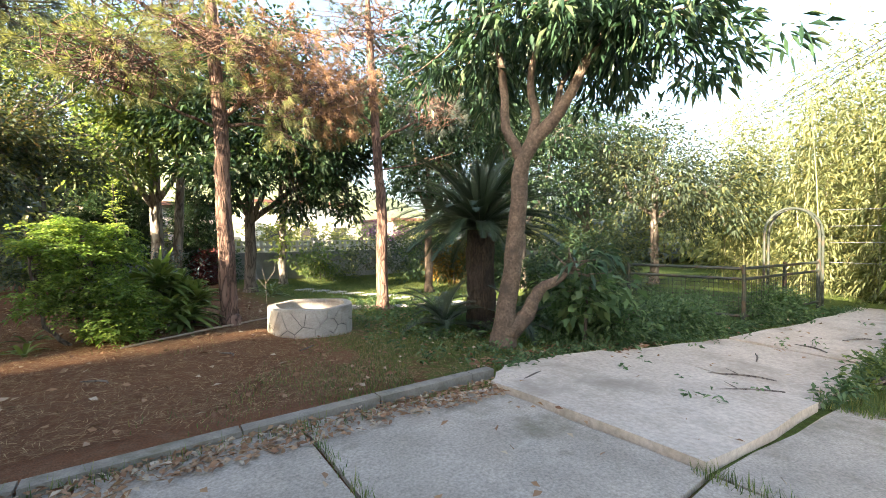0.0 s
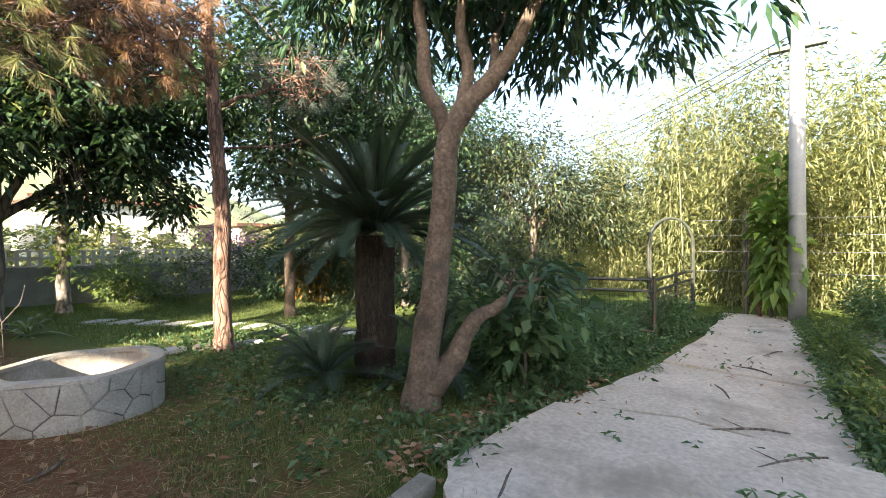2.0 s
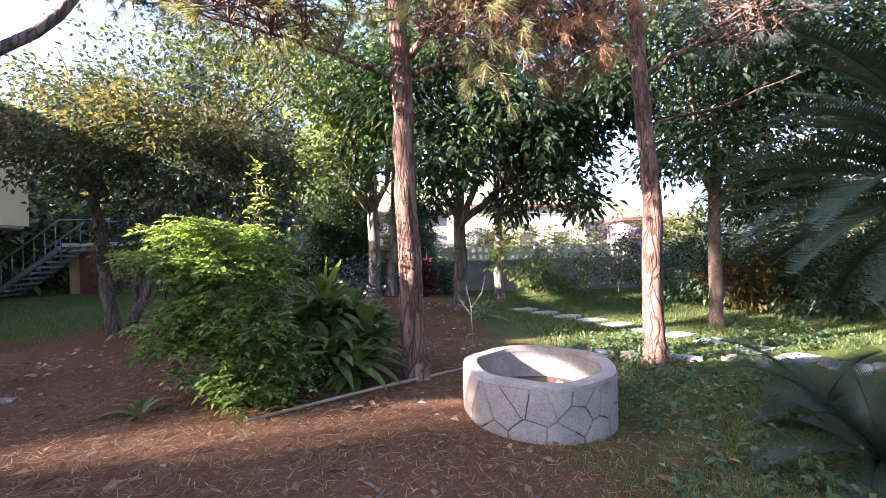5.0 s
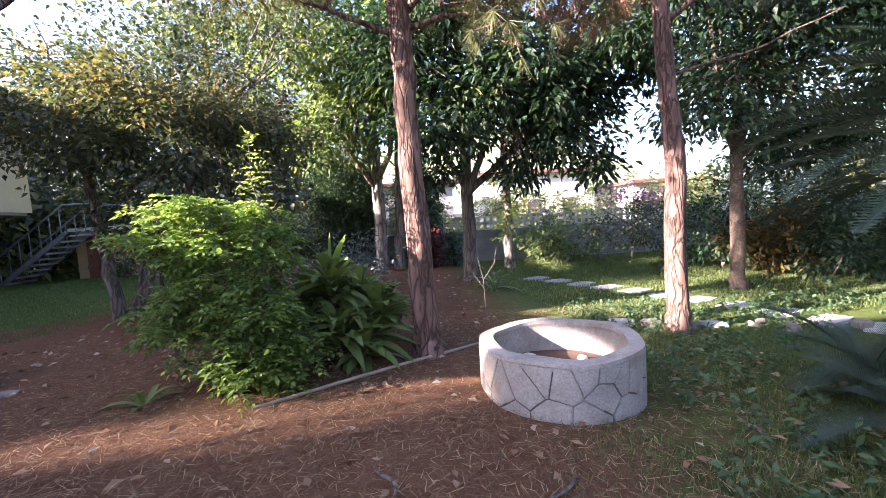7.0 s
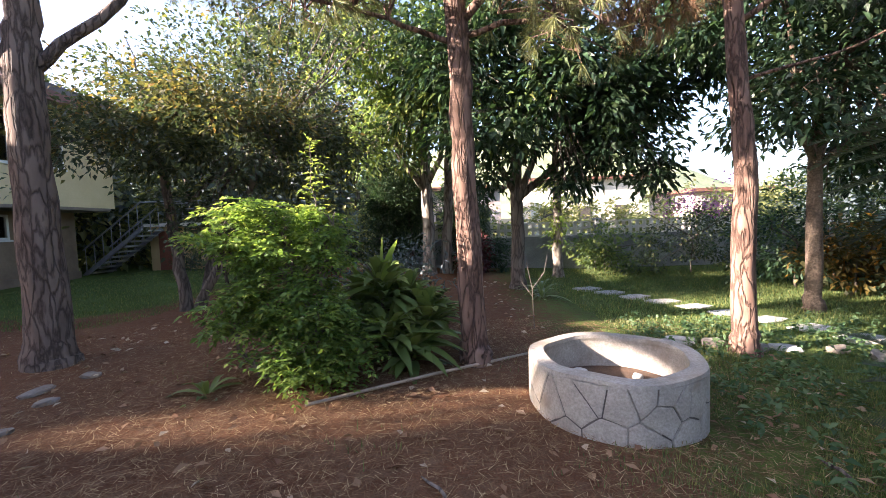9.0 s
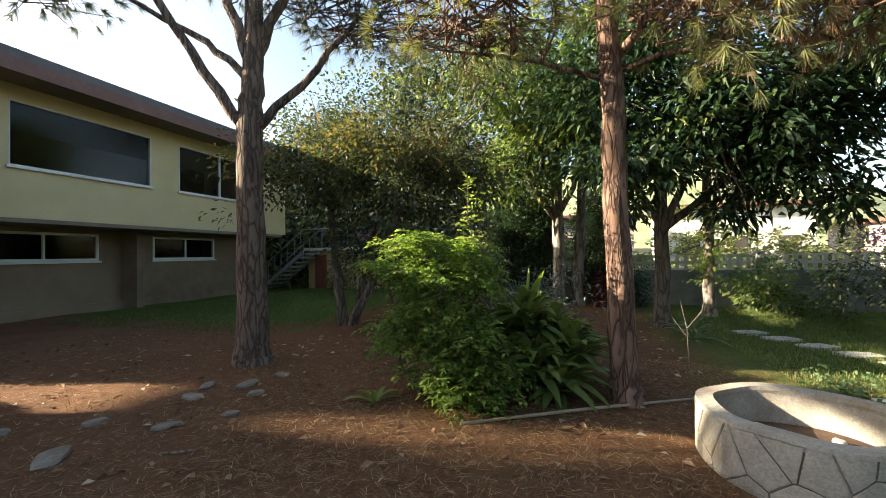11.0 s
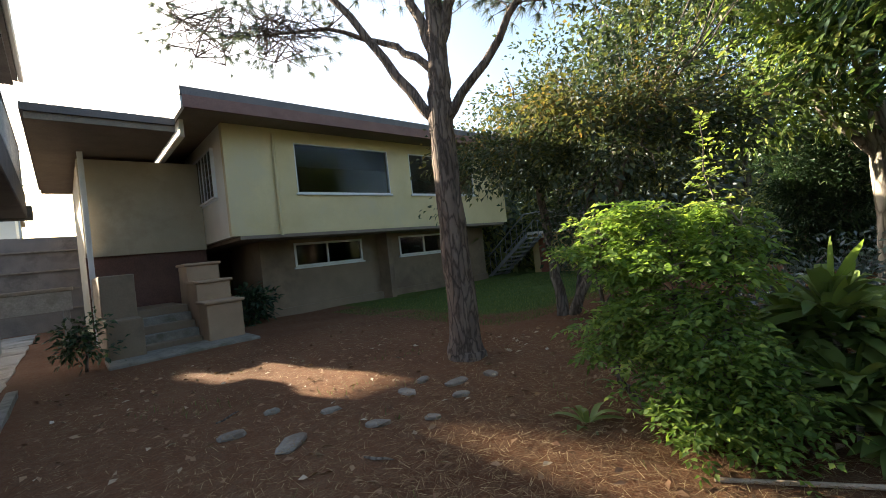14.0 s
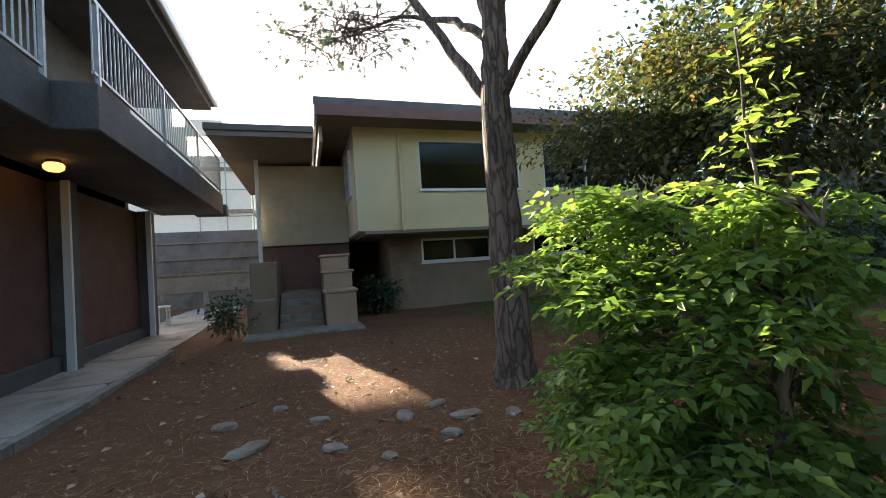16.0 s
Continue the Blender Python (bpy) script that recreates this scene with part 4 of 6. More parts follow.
# ---- mango tree by the path ----
tree("mango_tree", (4.47, 4.65, -0.1), "mango tree with tan leaning trunk and dark crown",
     [([(4.47, 4.65, -0.15), (4.5, 4.6, 0.5), (4.57, 4.46, 1.6), (4.62, 4.35, 2.75), (4.95, 3.93, 3.4), (5.35, 3.4, 4.6)], [0.23, 0.155, 0.13, 0.12, 0.09, 0.045]),
      ([(4.62, 4.35, 2.7), (4.45, 4.52, 3.2), (4.45, 4.6, 4.1), (4.4, 4.8, 5.0)], [0.085, 0.07, 0.06, 0.03]),
      ([(4.62, 4.34, 2.75), (4.75, 4.2, 3.3), (4.7, 4.25, 4.0), (4.9, 4.1, 5.0)], [0.08, 0.065, 0.05, 0.02]),
      ([(4.9, 3.98, 3.4), (5.3, 4.2, 3.9), (6.0, 4.4, 4.6)], [0.06, 0.045, 0.02]),
      ([(4.5, 4.58, 0.1), (4.72, 4.36, 0.42), (4.82, 4.2, 0.8), (5.08, 3.92, 1.06)], [0.15, 0.115, 0.085, 0.045])],
     [((5.9, 3.1, 4.5), (1.5, 1.4, 0.8), 70, 26, 0.17, -0.9), ((5.0, 4.3, 5.0), (1.7, 1.6, 0.9), 75, 26, 0.18, -0.9), ((4.5, 5.6, 4.5), (1.2, 1.2, 0.9), 45, 24, 0.18, -0.9), ((6.4, 4.4, 4.9), (1.3, 1.3, 0.9), 45, 24, 0.18, -0.9), ((5.15, 3.75, 1.25), (0.4, 0.4, 0.25), 4, 14, 0.12, -0.9)],
     M_MANGO, L_MANGO, 0.2, 0.05, 21, droop=0.35, bias=(0, 0, -0.35), twigs=10)


# ---- cycads ----
def frond(base, az, rise, length, rng, ll=0.22):
    """One arching feather leaf: a rachis and its two rows of leaflets."""
    n = 68
    s = np.linspace(0, 1, n)
    r = length * s
    ang = rise - s ** 1.25 * rng.uniform(0.6, 1.2)
    dx, dz = np.cos(ang), np.sin(ang)
    rad = np.cumsum(dx) * length / n
    h = np.cumsum(dz) * length / n
    ca, sa = math.cos(az), math.sin(az)
    P = np.stack([base[0] + rad * ca, base[1] + rad * sa, base[2] + h], 1)
    T = np.stack([dx * ca, dx * sa, dz], 1)
    S = np.array([-sa, ca, 0.0])
    N = np.cross(T, S)
    prof = np.clip(np.sin(np.pi * (0.12 + 0.86 * s)) ** 0.6, 0.1, 1)[:, None] * ll
    w = 0.012 * (1 - 0.7 * s)[:, None]
    tips = [P + unit(T * 0.55 + S * sg * 0.85 + N * 0.3) * prof for sg in (-1, 1)]
    V = np.concatenate([P - S * w, P + S * w, P + N * w, *tips])
    i = np.arange(n - 1)[:, None]
    F = np.concatenate([i + [0, n, 1], i + [1, n, n + 1], i + [n, 2 * n, n + 1], i + [n + 1, 2 * n, 2 * n + 1], i + [2 * n, 0, 2 * n + 1], i + [2 * n + 1, 0, 1],
                        i + [0, 1, 3 * n], i + [n, n + 1, 4 * n]])
    return V, F


def cycad(at, height, reach, count, label, seed, tr=0.21):
    rng, rr = np.random.default_rng(seed), random.Random(seed)
    t = thing("cycad", at, label, "cycad palm", "cycads")
    top = (at[0], at[1], at[2] + height)
    if height > 0.5:
        part("trunk", tube([(at[0], at[1], at[2] - 0.05 + (height + 0.05) * i / 14) for i in range(15)], [tr * (1.15 if i == 0 else 1 + (0.025 if i % 2 else -0.02)) for i in range(15)], 14, 0.12, rr), M_CYCADT, t, "scaly dark trunk")
    for i in range(count):
        u = i / count
        f = frond((top[0], top[1], top[2] + 0.05), i * 2.39996 + rng.uniform(-0.15, 0.15), 1.35 - 1.4 * u ** 0.9 + rng.normal(0, 0.1), reach * rng.uniform(0.8, 1.1), rng)
        part("frond", f, L_CYCAD, t)
    return t


cycad((5.13, 5.9, -0.12), 1.85, 1.75, 88, "large dark cycad with arching feather fronds", 31, 0.26)
cycad((4.3, 5.9, -0.1), 0.12, 0.95, 14, "young cycad sucker at the trunk's foot", 32)
cycad((5.35, 5.1, -0.12), 0.12, 0.9, 12, "young cycad sucker at the trunk's foot", 33)
cycad((4.75, 6.7, -0.1), 0.1, 0.9, 10, "young cycad sucker at the trunk's foot", 34)


# ---- strap-leaved plants ----
def straps(bases, dirs, length, width, rng, droop=0.9, seg=5):
    n = len(bases)
    d = unit(np.asarray(dirs))
    L = length * rng.uniform(0.7, 1.1, (n, 1))
    side = unit(np.cross(d, np.array([0, 0, 1.0]) + rng.normal(0, 0.1, (n, 3))))
    rows = []
    for k in range(seg + 1):
        s = k / seg
        p = bases + d * L * s - np.array([0, 0, 1.0]) * L * droop * s * s * rng.uniform(0.9, 1.1)
        w = width * 0.5 * max(0.04, math.sin(math.pi * min(1, 0.12 + 0.88 * s)) ** 0.7)
        nn = np.array([0, 0, 1.0]) * w * 0.35
        rows += [p - side * w + nn, p, p + side * w + nn]
    V = np.stack(rows, 1).reshape(-1, 3)
    i = np.arange(n)[:, None] * (3 * (seg + 1))
    F = np.concatenate([i + [3 * k + a, 3 * k + a + 1, 3 * k + a + 4, 3 * k + a + 3] for k in range(seg) for a in (0, 1)])
    return V, F


def rosette(at, n, rng, length, width, rise=(0.1, 1.4), droop=0.6):
    az, el = rng.uniform(0, 6.283, n), rng.uniform(*rise, n)
    d = np.stack([np.cos(az) * np.cos(el), np.sin(az) * np.cos(el), np.sin(el)], 1)
    b = np.asarray(at) + d * 0.03 + np.stack([np.zeros(n), np.zeros(n), -rng.uniform(0, 0.25, n)], 1)
    return straps(b, d, length, width, rng, droop)


def dracaena():
    rng = np.random.default_rng(41)
    t = thing("dracaena_clump", (0.2, 8.65, 0.05), "clump of broad strap-leaved plants with a lime centre", "plant")
    heads = [(0.25, 8.6, 0.98), (0.5, 8.75, 0.78), (0.0, 8.85, 0.8), (0.35, 8.3, 0.5), (0.75, 8.55, 0.62), (0.25, 9.05, 0.85), (-0.05, 8.45, 0.45), (0.7, 8.95, 0.6), (0.6, 8.35, 0.35)]
    for h in heads:
        part("stem", tube([(h[0], h[1], -0.05), (h[0], h[1], h[2])], [0.025, 0.018], 7), M_BARK, t)
    part("foliage", cat(*[rosette(h, 60, rng, 0.58, 0.13, (-0.1, 1.4), 0.36) for h in heads]), L_DRAC, t)
    part("young_leaves", rosette((0.25, 8.6, 1.05), 13, rng, 0.46, 0.1, (1.0, 1.5), 0.1), L_LIME, t, "bright lime young leaves")
    for at in ((-1.25, 7.55, 0.12), (-1.35, 8.6, 0.15), (3.0, 12.6, 0.15)):
        s = thing("ground_lily", at, "low strap-leaved plant on the litter", "plant", "low lilies")
        part("foliage", rosette(at, 26, rng, 0.5 if at[0] < 0 else 0.8, 0.06, (0.0, 1.2), 0.6), L_DRAC, s)


dracaena()

# ---- the bright bush and its neighbours ----
def compound_leaves(pos, dirs, rng, size):
    """Feather leaves: three pairs of leaflets and one at the end, lying nearly level."""
    d = unit(np.asarray(dirs) + rng.normal(0, 0.25, (len(pos), 3)))
    side = unit(np.cross(d, np.array([0, 0, 1.0]) + rng.normal(0, 0.2, (len(pos), 3))))
    P, D = [], []
    for k in range(3):
        for sg in (-1, 1):
            P.append(pos + d * size * (0.5 + 0.75 * k) - np.array([0, 0, 1.0]) * size * 0.1 * k * k)
            D.append(d * 0.6 + side * sg)
    P.append(pos + d * size * 2.3 - np.array([0, 0, 1.0]) * size * 0.5)
    D.append(d - np.array([0, 0, 0.3]))
    return leaves(np.concatenate(P), np.concatenate(D), size, size * 0.5, rng, fold=0.2, droop=0.18, jitter=0.12)


def garden_bush():
    """Tiers of arching sprays on a few crooked stems, with a tall shoot."""
    rng, rr = np.random.default_rng(51), random.Random(51)
    t = thing("garden_bush", (-0.7, 8.05, 0.09), "leafy bright green bush with lime shoots", "bush")
    stems = [[(-0.7, 8.1, 0.0), (-0.8, 8.15, 0.6), (-0.6, 8.1, 1.2), (-0.7, 8.05, 1.65)], [(-0.8, 8.0, 0.0), (-1.1, 7.9, 0.4), (-1.2, 7.95, 1.0), (-1.25, 7.95, 1.6)],
             [(-0.6, 8.05, 0.0), (-0.35, 8.0, 0.6), (-0.25, 8.05, 1.2), (-0.15, 8.1, 1.65)], [(-0.35, 8.05, 1.0), (-0.3, 8.02, 1.7), (-0.32, 8.0, 2.45)]]
    nodes_at = []
    for i, q in enumerate(stems):
        pts = [p for a, b in zip(q, q[1:]) for p in bend(a, b, 4, 0.04, rr)[:-1]] + [Vector(q[-1])]
        r0 = 0.035 if i < 3 else 0.012
        part("stem", tube(pts, [r0 * (1 - 0.75 * k / len(pts)) for k in range(len(pts))], 7, 0.1, rr), M_BARK, t, smooth=True)
        nodes_at += pts if i < 3 else []
    # tiers: height, centre, half-widths, sprays
    tiers = ((1.72, -0.75, 8.0, 0.72, 0.6, 46), (1.5, -0.9, 7.95, 0.72, 0.62, 44), (1.3, -0.6, 7.95, 0.75, 0.6, 34), (1.02, -0.75, 7.9, 0.6, 0.55, 34), (0.8, -0.5, 7.85, 0.65, 0.55, 36), (0.56, -0.4, 7.8, 0.62, 0.55, 36), (0.36, -0.3, 7.75, 0.55, 0.5, 30), (0.75, -1.2, 7.8, 0.3, 0.35, 14), (0.18, -0.35, 7.75, 0.45, 0.45, 16))
    tw, lp, ld, yp, yd = [], [], [], [], []
    for z, cx, cy, rx, ry, n in tiers:
        for _ in range(n):
            a, r = rr.uniform(0, 2 * math.pi), rr.uniform(0.3, 1.0) ** 0.6
            lump = 1 + 0.22 * math.sin(3 * a + z * 5)
            end = Vector((cx + 0.06 + 0.82 * rx * r * lump * math.cos(a), cy + ry * r * lump * math.sin(a), max(0.1, z + rr.gauss(0, 0.08) + 0.1 * (1 - r))))
            start = min(nodes_at, key=lambda q: (q - end).length + 2 * max(0, q.z - end.z + 0.05))
            mid = start.lerp(end, 0.6) + Vector((0, 0, 0.07))
            pts = [start, start.lerp(mid, 0.5) + Vector((0, 0, 0.03)), mid, end]
            tw.append(tube(pts, [0.007, 0.006, 0.004, 0.002], 4, cap=False))
            young = r > 0.78 and (z > 1.4 and rr.random() < (0.9 if math.cos(a) < -0.4 else 0.45) or rr.random() < 0.07)
            out = (end - mid).normalized()
            for k in range(9):
                f = 0.25 + 0.75 * k / 8
                p = mid.lerp(end, (f - 0.4) / 0.6) if f > 0.4 else start.lerp(mid, f / 0.4)
                sd2 = Vector((-out.y, out.x, 0)) * (1 if k % 2 else -1)
                w = (out * 0.7 + sd2 * (0.9 if k < 8 else 0.0) + Vector((0, 0, 0.15)))
                (yp if young and k > 3 else lp).append(tuple(p))
                (yd if young and k > 3 else ld).append(tuple(w))
    for k in range(26):
        z = 1.75 + 0.7 * k / 25
        a = k * 2.4
        yp.append((-0.31, 8.02, z))
        yd.append((math.cos(a), math.sin(a), 0.5 + (1.2 if k > 21 else 0)))
    tagged(part("twig_mass", join(*tw), M_BARK, t), kind="stuff")
    tagged(part("foliage", compound_leaves(np.array(lp), np.array(ld), rng, 0.07), L_BUSH, t), kind="stuff")
    tagged(part("young_leaves", compound_leaves(np.array(yp), np.array(yd), rng, 0.062), L_LIME, t, "lime young shoots"), kind="stuff")


garden_bush()
tree("grey_bush", (0.1, 10.3, 0.08), "soft grey-green bush behind the strap leaves", [([(0.1, 10.3, 0), (0.1, 10.3, 0.8)], [0.03, 0.015])],
     [((0.0, 10.3, 0.75), (1.0, 0.7, 0.65), 60, 22, 0.12, -0.8)], M_BARK, L_GREY, 0.09, 0.025, 52, category="bush")
# Olive leaves on the upper crown paint in its sunlit top.
tree("glossy_tree", (-4.15, 11.9, 0.1), "spreading dense glossy-leaved tree",
     [([(-4.15, 11.9, 0), (-4.3, 12.0, 1.2), (-4.6, 12.2, 2.6), (-4.7, 12.2, 4.0)], [0.13, 0.1, 0.08, 0.03]), ([(-4.0, 11.95, 0), (-3.5, 12.1, 1.1), (-2.9, 12.2, 2.4), (-2.4, 12.2, 3.6)], [0.11, 0.09, 0.07, 0.03]), ([(-4.0, 12.1, 0), (-3.9, 12.6, 1.5), (-3.6, 13.0, 3.2)], [0.1, 0.08, 0.03])],
     [((-4.8, 11.7, 3.4), (1.5, 1.4, 0.95), 110, 34, 0.2, -0.9), ((-2.9, 11.8, 3.4), (1.9, 1.6, 1.3), 150, 34, 0.2, -0.9), ((-3.8, 12.8, 4.6), (2.6, 2.0, 1.1), 150, 34, 0.22, -0.9), ((-3.5, 12.0, 1.8), (0.9, 0.8, 0.8), 34, 26, 0.2, -0.9), ((-1.4, 12.6, 3.4), (1.2, 1.2, 0.9), 60, 30, 0.2, -0.9), ((-2.0, 13.4, 6.3), (2.0, 1.6, 1.2), 90, 30, 0.22, -0.9)],
     M_BARK, L_MID, 0.11, 0.05, 53, twigs=12, second=(L_OLIVE, [((-2.9, 11.4, 3.7), (2.0, 1.5, 1.0), 60, 26, 0.2, -0.5), ((-4.4, 11.4, 3.9), (1.8, 1.4, 0.9), 40, 24, 0.2, -0.5)], 0.1, 0.045))


# ---- trees of the back garden ----
def simple_tree(name, x, y, r, h, label, blobs, bark_m, leaf_m, ll, lw, seed, lean=(0, 0), **kw):
    z = gzf(x)
    top = (x + lean[0], y + lean[1], h)
    rr = random.Random(seed)
    limbs = [([(x, y, z - 0.05), (x, y, z + 0.3), (x + lean[0] * 0.4, y + lean[1] * 0.4, h * 0.5), top], [r * 1.4, r, r * 0.85, r * 0.5])]
    for b in blobs[:3]:
        c = b[0]
        limbs.append(([(x + lean[0] * 0.4, y + lean[1] * 0.4, h * rr.uniform(0.45, 0.6)), ((x + c[0]) / 2, (y + c[1]) / 2, h * 0.72), c], [r * 0.55, r * 0.4, r * 0.15]))
    return tree(name, (x, y, z), label, limbs, blobs, bark_m, leaf_m, ll, lw, seed, **kw)


simple_tree("pale_trunk_tree", 0.45, 17.0, 0.2, 5.0, "twin pale-trunked tree with large bright leaves", [((0.2, 16.3, 5.2), (2.2, 1.8, 1.4), 110, 22, 0.25, -0.9), ((-1.0, 15.8, 6.6), (2.4, 2.0, 1.6), 100, 22, 0.28, -0.9), ((1.4, 15.8, 6.8), (2.2, 2.0, 1.6), 90, 22, 0.28, -0.9), ((-0.8, 15.8, 3.9), (1.4, 1.1, 0.8), 40, 20, 0.25, -0.9)], M_PALEBARK, L_LIGHT, 0.2, 0.085, 61, droop=0.4)
simple_tree("pale_trunk_tree", 1.0, 17.2, 0.17, 5.0, "pale-trunked tree with dark leaves", [((1.2, 16.6, 5.6), (1.8, 1.6, 1.4), 70, 22, 0.25, -0.9)], M_PALEBARK, L_DARK, 0.18, 0.07, 62, droop=0.4, lean=(0.3, 0))
for k, (x, y, hh) in enumerate(((-1.0, 18.0, 4.4), (-0.2, 18.2, 4.8), (1.7, 18.1, 4.6))):
    simple_tree("cypress", x, y, 0.1, 3.0, "dense dark clipped cypress", [((x, y, 2.2), (0.75, 0.6, 2.0), 260, 30, 0.13, -1)], M_BARK, L_DARK, 0.13, 0.03, 63 + k, twigs=4, group="cypresses")
# Scattered sunny leaves put sunlight into the dark crown's colour.
simple_tree("broadleaf_tree", 2.75, 14.0, 0.18, 4.4, "dark-trunked tree with a forked limb and big leaves", [((3.6, 13.4, 4.6), (1.7, 1.6, 1.3), 110, 24, 0.24, -0.9), ((1.7, 13.6, 5.4), (1.9, 1.7, 1.5), 110, 24, 0.26, -0.9), ((5.2, 13.6, 4.2), (1.5, 1.4, 1.1), 90, 24, 0.24, -0.9), ((3.0, 13.6, 7.0), (2.8, 2.2, 1.6), 130, 24, 0.28, -0.9), ((2.0, 12.9, 3.5), (1.2, 1.0, 0.7), 40, 20, 0.24, -0.9), ((4.7, 13.2, 3.1), (1.1, 0.9, 0.6), 36, 20, 0.24, -0.9), ((1.9, 13.2, 2.7), (0.5, 0.5, 0.5), 9, 16, 0.2, -1), ((3.9, 13.0, 2.5), (0.45, 0.5, 0.45), 8, 16, 0.2, -1), ((5.6, 13.0, 2.5), (0.6, 0.5, 0.5), 10, 16, 0.2, -1), ((6.4, 13.2, 5.4), (1.6, 1.4, 1.4), 110, 24, 0.24, -0.9)], M_BARK, L_DARK, 0.19, 0.075, 66, droop=0.4,
            second=(L_LIGHT, [((2.6, 13.2, 4.4), (2.2, 1.4, 1.6), 26, 12, 0.2, -0.9)], 0.19, 0.075))
simple_tree("vine_clad_tree", 4.35, 16.3, 0.15, 4.2, "tree wrapped in bright vines", [((4.6, 16.0, 4.6), (1.8, 1.6, 1.2), 80, 22, 0.25, -0.9), ((6.0, 16.0, 5.8), (1.6, 1.5, 1.1), 50, 22, 0.26, -0.9)], M_PALEBARK, L_DARK, 0.18, 0.07, 67, second=(L_LIME, [((4.35, 16.2, 1.9), (0.28, 0.28, 1.3), 22, 8, 0.1, -1)], 0.13, 0.06))
simple_tree("broadleaf_tree", 7.6, 11.3, 0.13, 4.2, "straight-trunked tree with dark crown", [((7.9, 11.2, 4.3), (1.7, 1.6, 1.3), 110, 26, 0.22, -0.9), ((6.6, 10.8, 5.4), (1.8, 1.6, 1.3), 100, 26, 0.24, -0.9), ((9.2, 11.0, 5.4), (2.0, 1.8, 1.6), 110, 26, 0.26, -0.9), ((8.0, 11.2, 7.0), (2.6, 2.2, 1.6), 110, 26, 0.28, -0.9), ((6.9, 10.9, 3.3), (1.1, 1.0, 0.7), 40, 22, 0.22, -0.9), ((9.2, 11.6, 2.7), (1.3, 1.2, 1.0), 70, 24, 0.24, -0.9)], M_MANGO, L_DARK, 0.15, 0.06, 68, droop=0.35)
simple_tree("broadleaf_tree", 10.6, 10.0, 0.13, 4.0, "dark broadleaf tree behind the cycad", [((10.5, 9.8, 3.6), (1.8, 1.7, 1.4), 110, 26, 0.24, -0.9), ((11.5, 9.2, 5.2), (2.2, 2.0, 1.6), 120, 26, 0.26, -0.9), ((9.6, 10.2, 6.0), (2.0, 1.8, 1.5), 90, 26, 0.26, -0.9)], M_BARK, L_DARK, 0.14, 0.055, 69, droop=0.3)
simple_tree("tall_tree", -7.0, 21.5, 0.25, 7.0, "tall airy tree with fine foliage", [((-7.5, 20.5, 7.0), (3.4, 2.6, 2.0), 170, 30, 0.34, -0.9), ((-4.0, 20.0, 8.4), (3.2, 2.6, 2.0), 160, 30, 0.34, -0.9), ((-1.5, 20.5, 8.8), (3.0, 2.4, 2.0), 130, 30, 0.34, -0.9), ((-5.0, 20.5, 5.6), (2.6, 2.0, 1.5), 120, 30, 0.3, -0.9)], M_BARK, L_MID, 0.13, 0.045, 70)
simple_tree("silvery_tree", 15.5, 8.0, 0.16, 4.0, "grey-green fine-leaved tree beyond the fence", [((15.0, 7.6, 3.6), (2.2, 2.0, 1.8), 150, 30, 0.26, -0.9), ((16.5, 6.6, 3.0), (1.9, 1.8, 1.6), 120, 30, 0.26, -0.9), ((14.5, 9.2, 5.0), (2.0, 2.0, 1.6), 110, 30, 0.28, -0.9)], M_BARK, L_MID, 0.15, 0.05, 72, droop=0.45)
simple_tree("dark_leaved_tree", 7.4, -1.5, 0.11, 3.6, "tree with hanging lance-shaped dark leaves beside the drive", [((7.4, -0.8, 3.6), (1.2, 0.95, 1.5), 200, 20, 0.2, -0.9), ((7.5, -1.0, 1.6), (1.0, 0.75, 1.2), 150, 20, 0.2, -0.9), ((7.4, -1.0, 5.4), (1.6, 1.3, 1.3), 90, 20, 0.2, -0.9)], M_BARK, L_DARK, 0.25, 0.055, 73, droop=0.6, bias=(0, 0, -0.8))


# a dense belt of tall trees behind the garden
for k, (x, y, mat, h) in enumerate(((-12.0, 25.0, L_MID, 7.5), (-3.5, 25.5, L_OLIVE, 7.0), (14.5, 15.5, L_MID, 7.0), (17.0, 12.0, L_DARK, 6.0))):
    simple_tree("belt_tree", x, y, 0.2, h * 0.7, "leafy tree in the belt behind the garden", ([] if y > 23 else [((x, y, h * 0.62), (2.6, 2.2, h * 0.28), 120, 24, 0.36, -0.9)]) + [((x + 1.6, y - 0.5, h * 0.95), (2.4, 2.2, h * 0.24), 100, 24, 0.36, -0.9), ((x - 1.9, y + 0.4, h * 1.05), (2.3, 2.0, h * 0.26), 100, 24, 0.36, -0.9)], M_BARK, mat, 0.2, 0.08, 200 + k, group="belt trees")


# ---- shrubs along the garden edge ----
def shrub(name, x, y, rx, ry, rz, mat, ll, lw, seed, label, n=70, cz=None, second=None):
    z = gzf(x)
    cz = z + rz * 0.85 if cz is None else cz
    tree(name, (x, y, z), label, [([(x, y, z - 0.05), (x + 0.05, y, cz)], [0.03, 0.015])], [((x, y, cz), (rx, ry, rz), n, 24, 0.15, -0.85)], M_BARK, mat, ll, lw, seed, twigs=6, category="shrub", second=second)


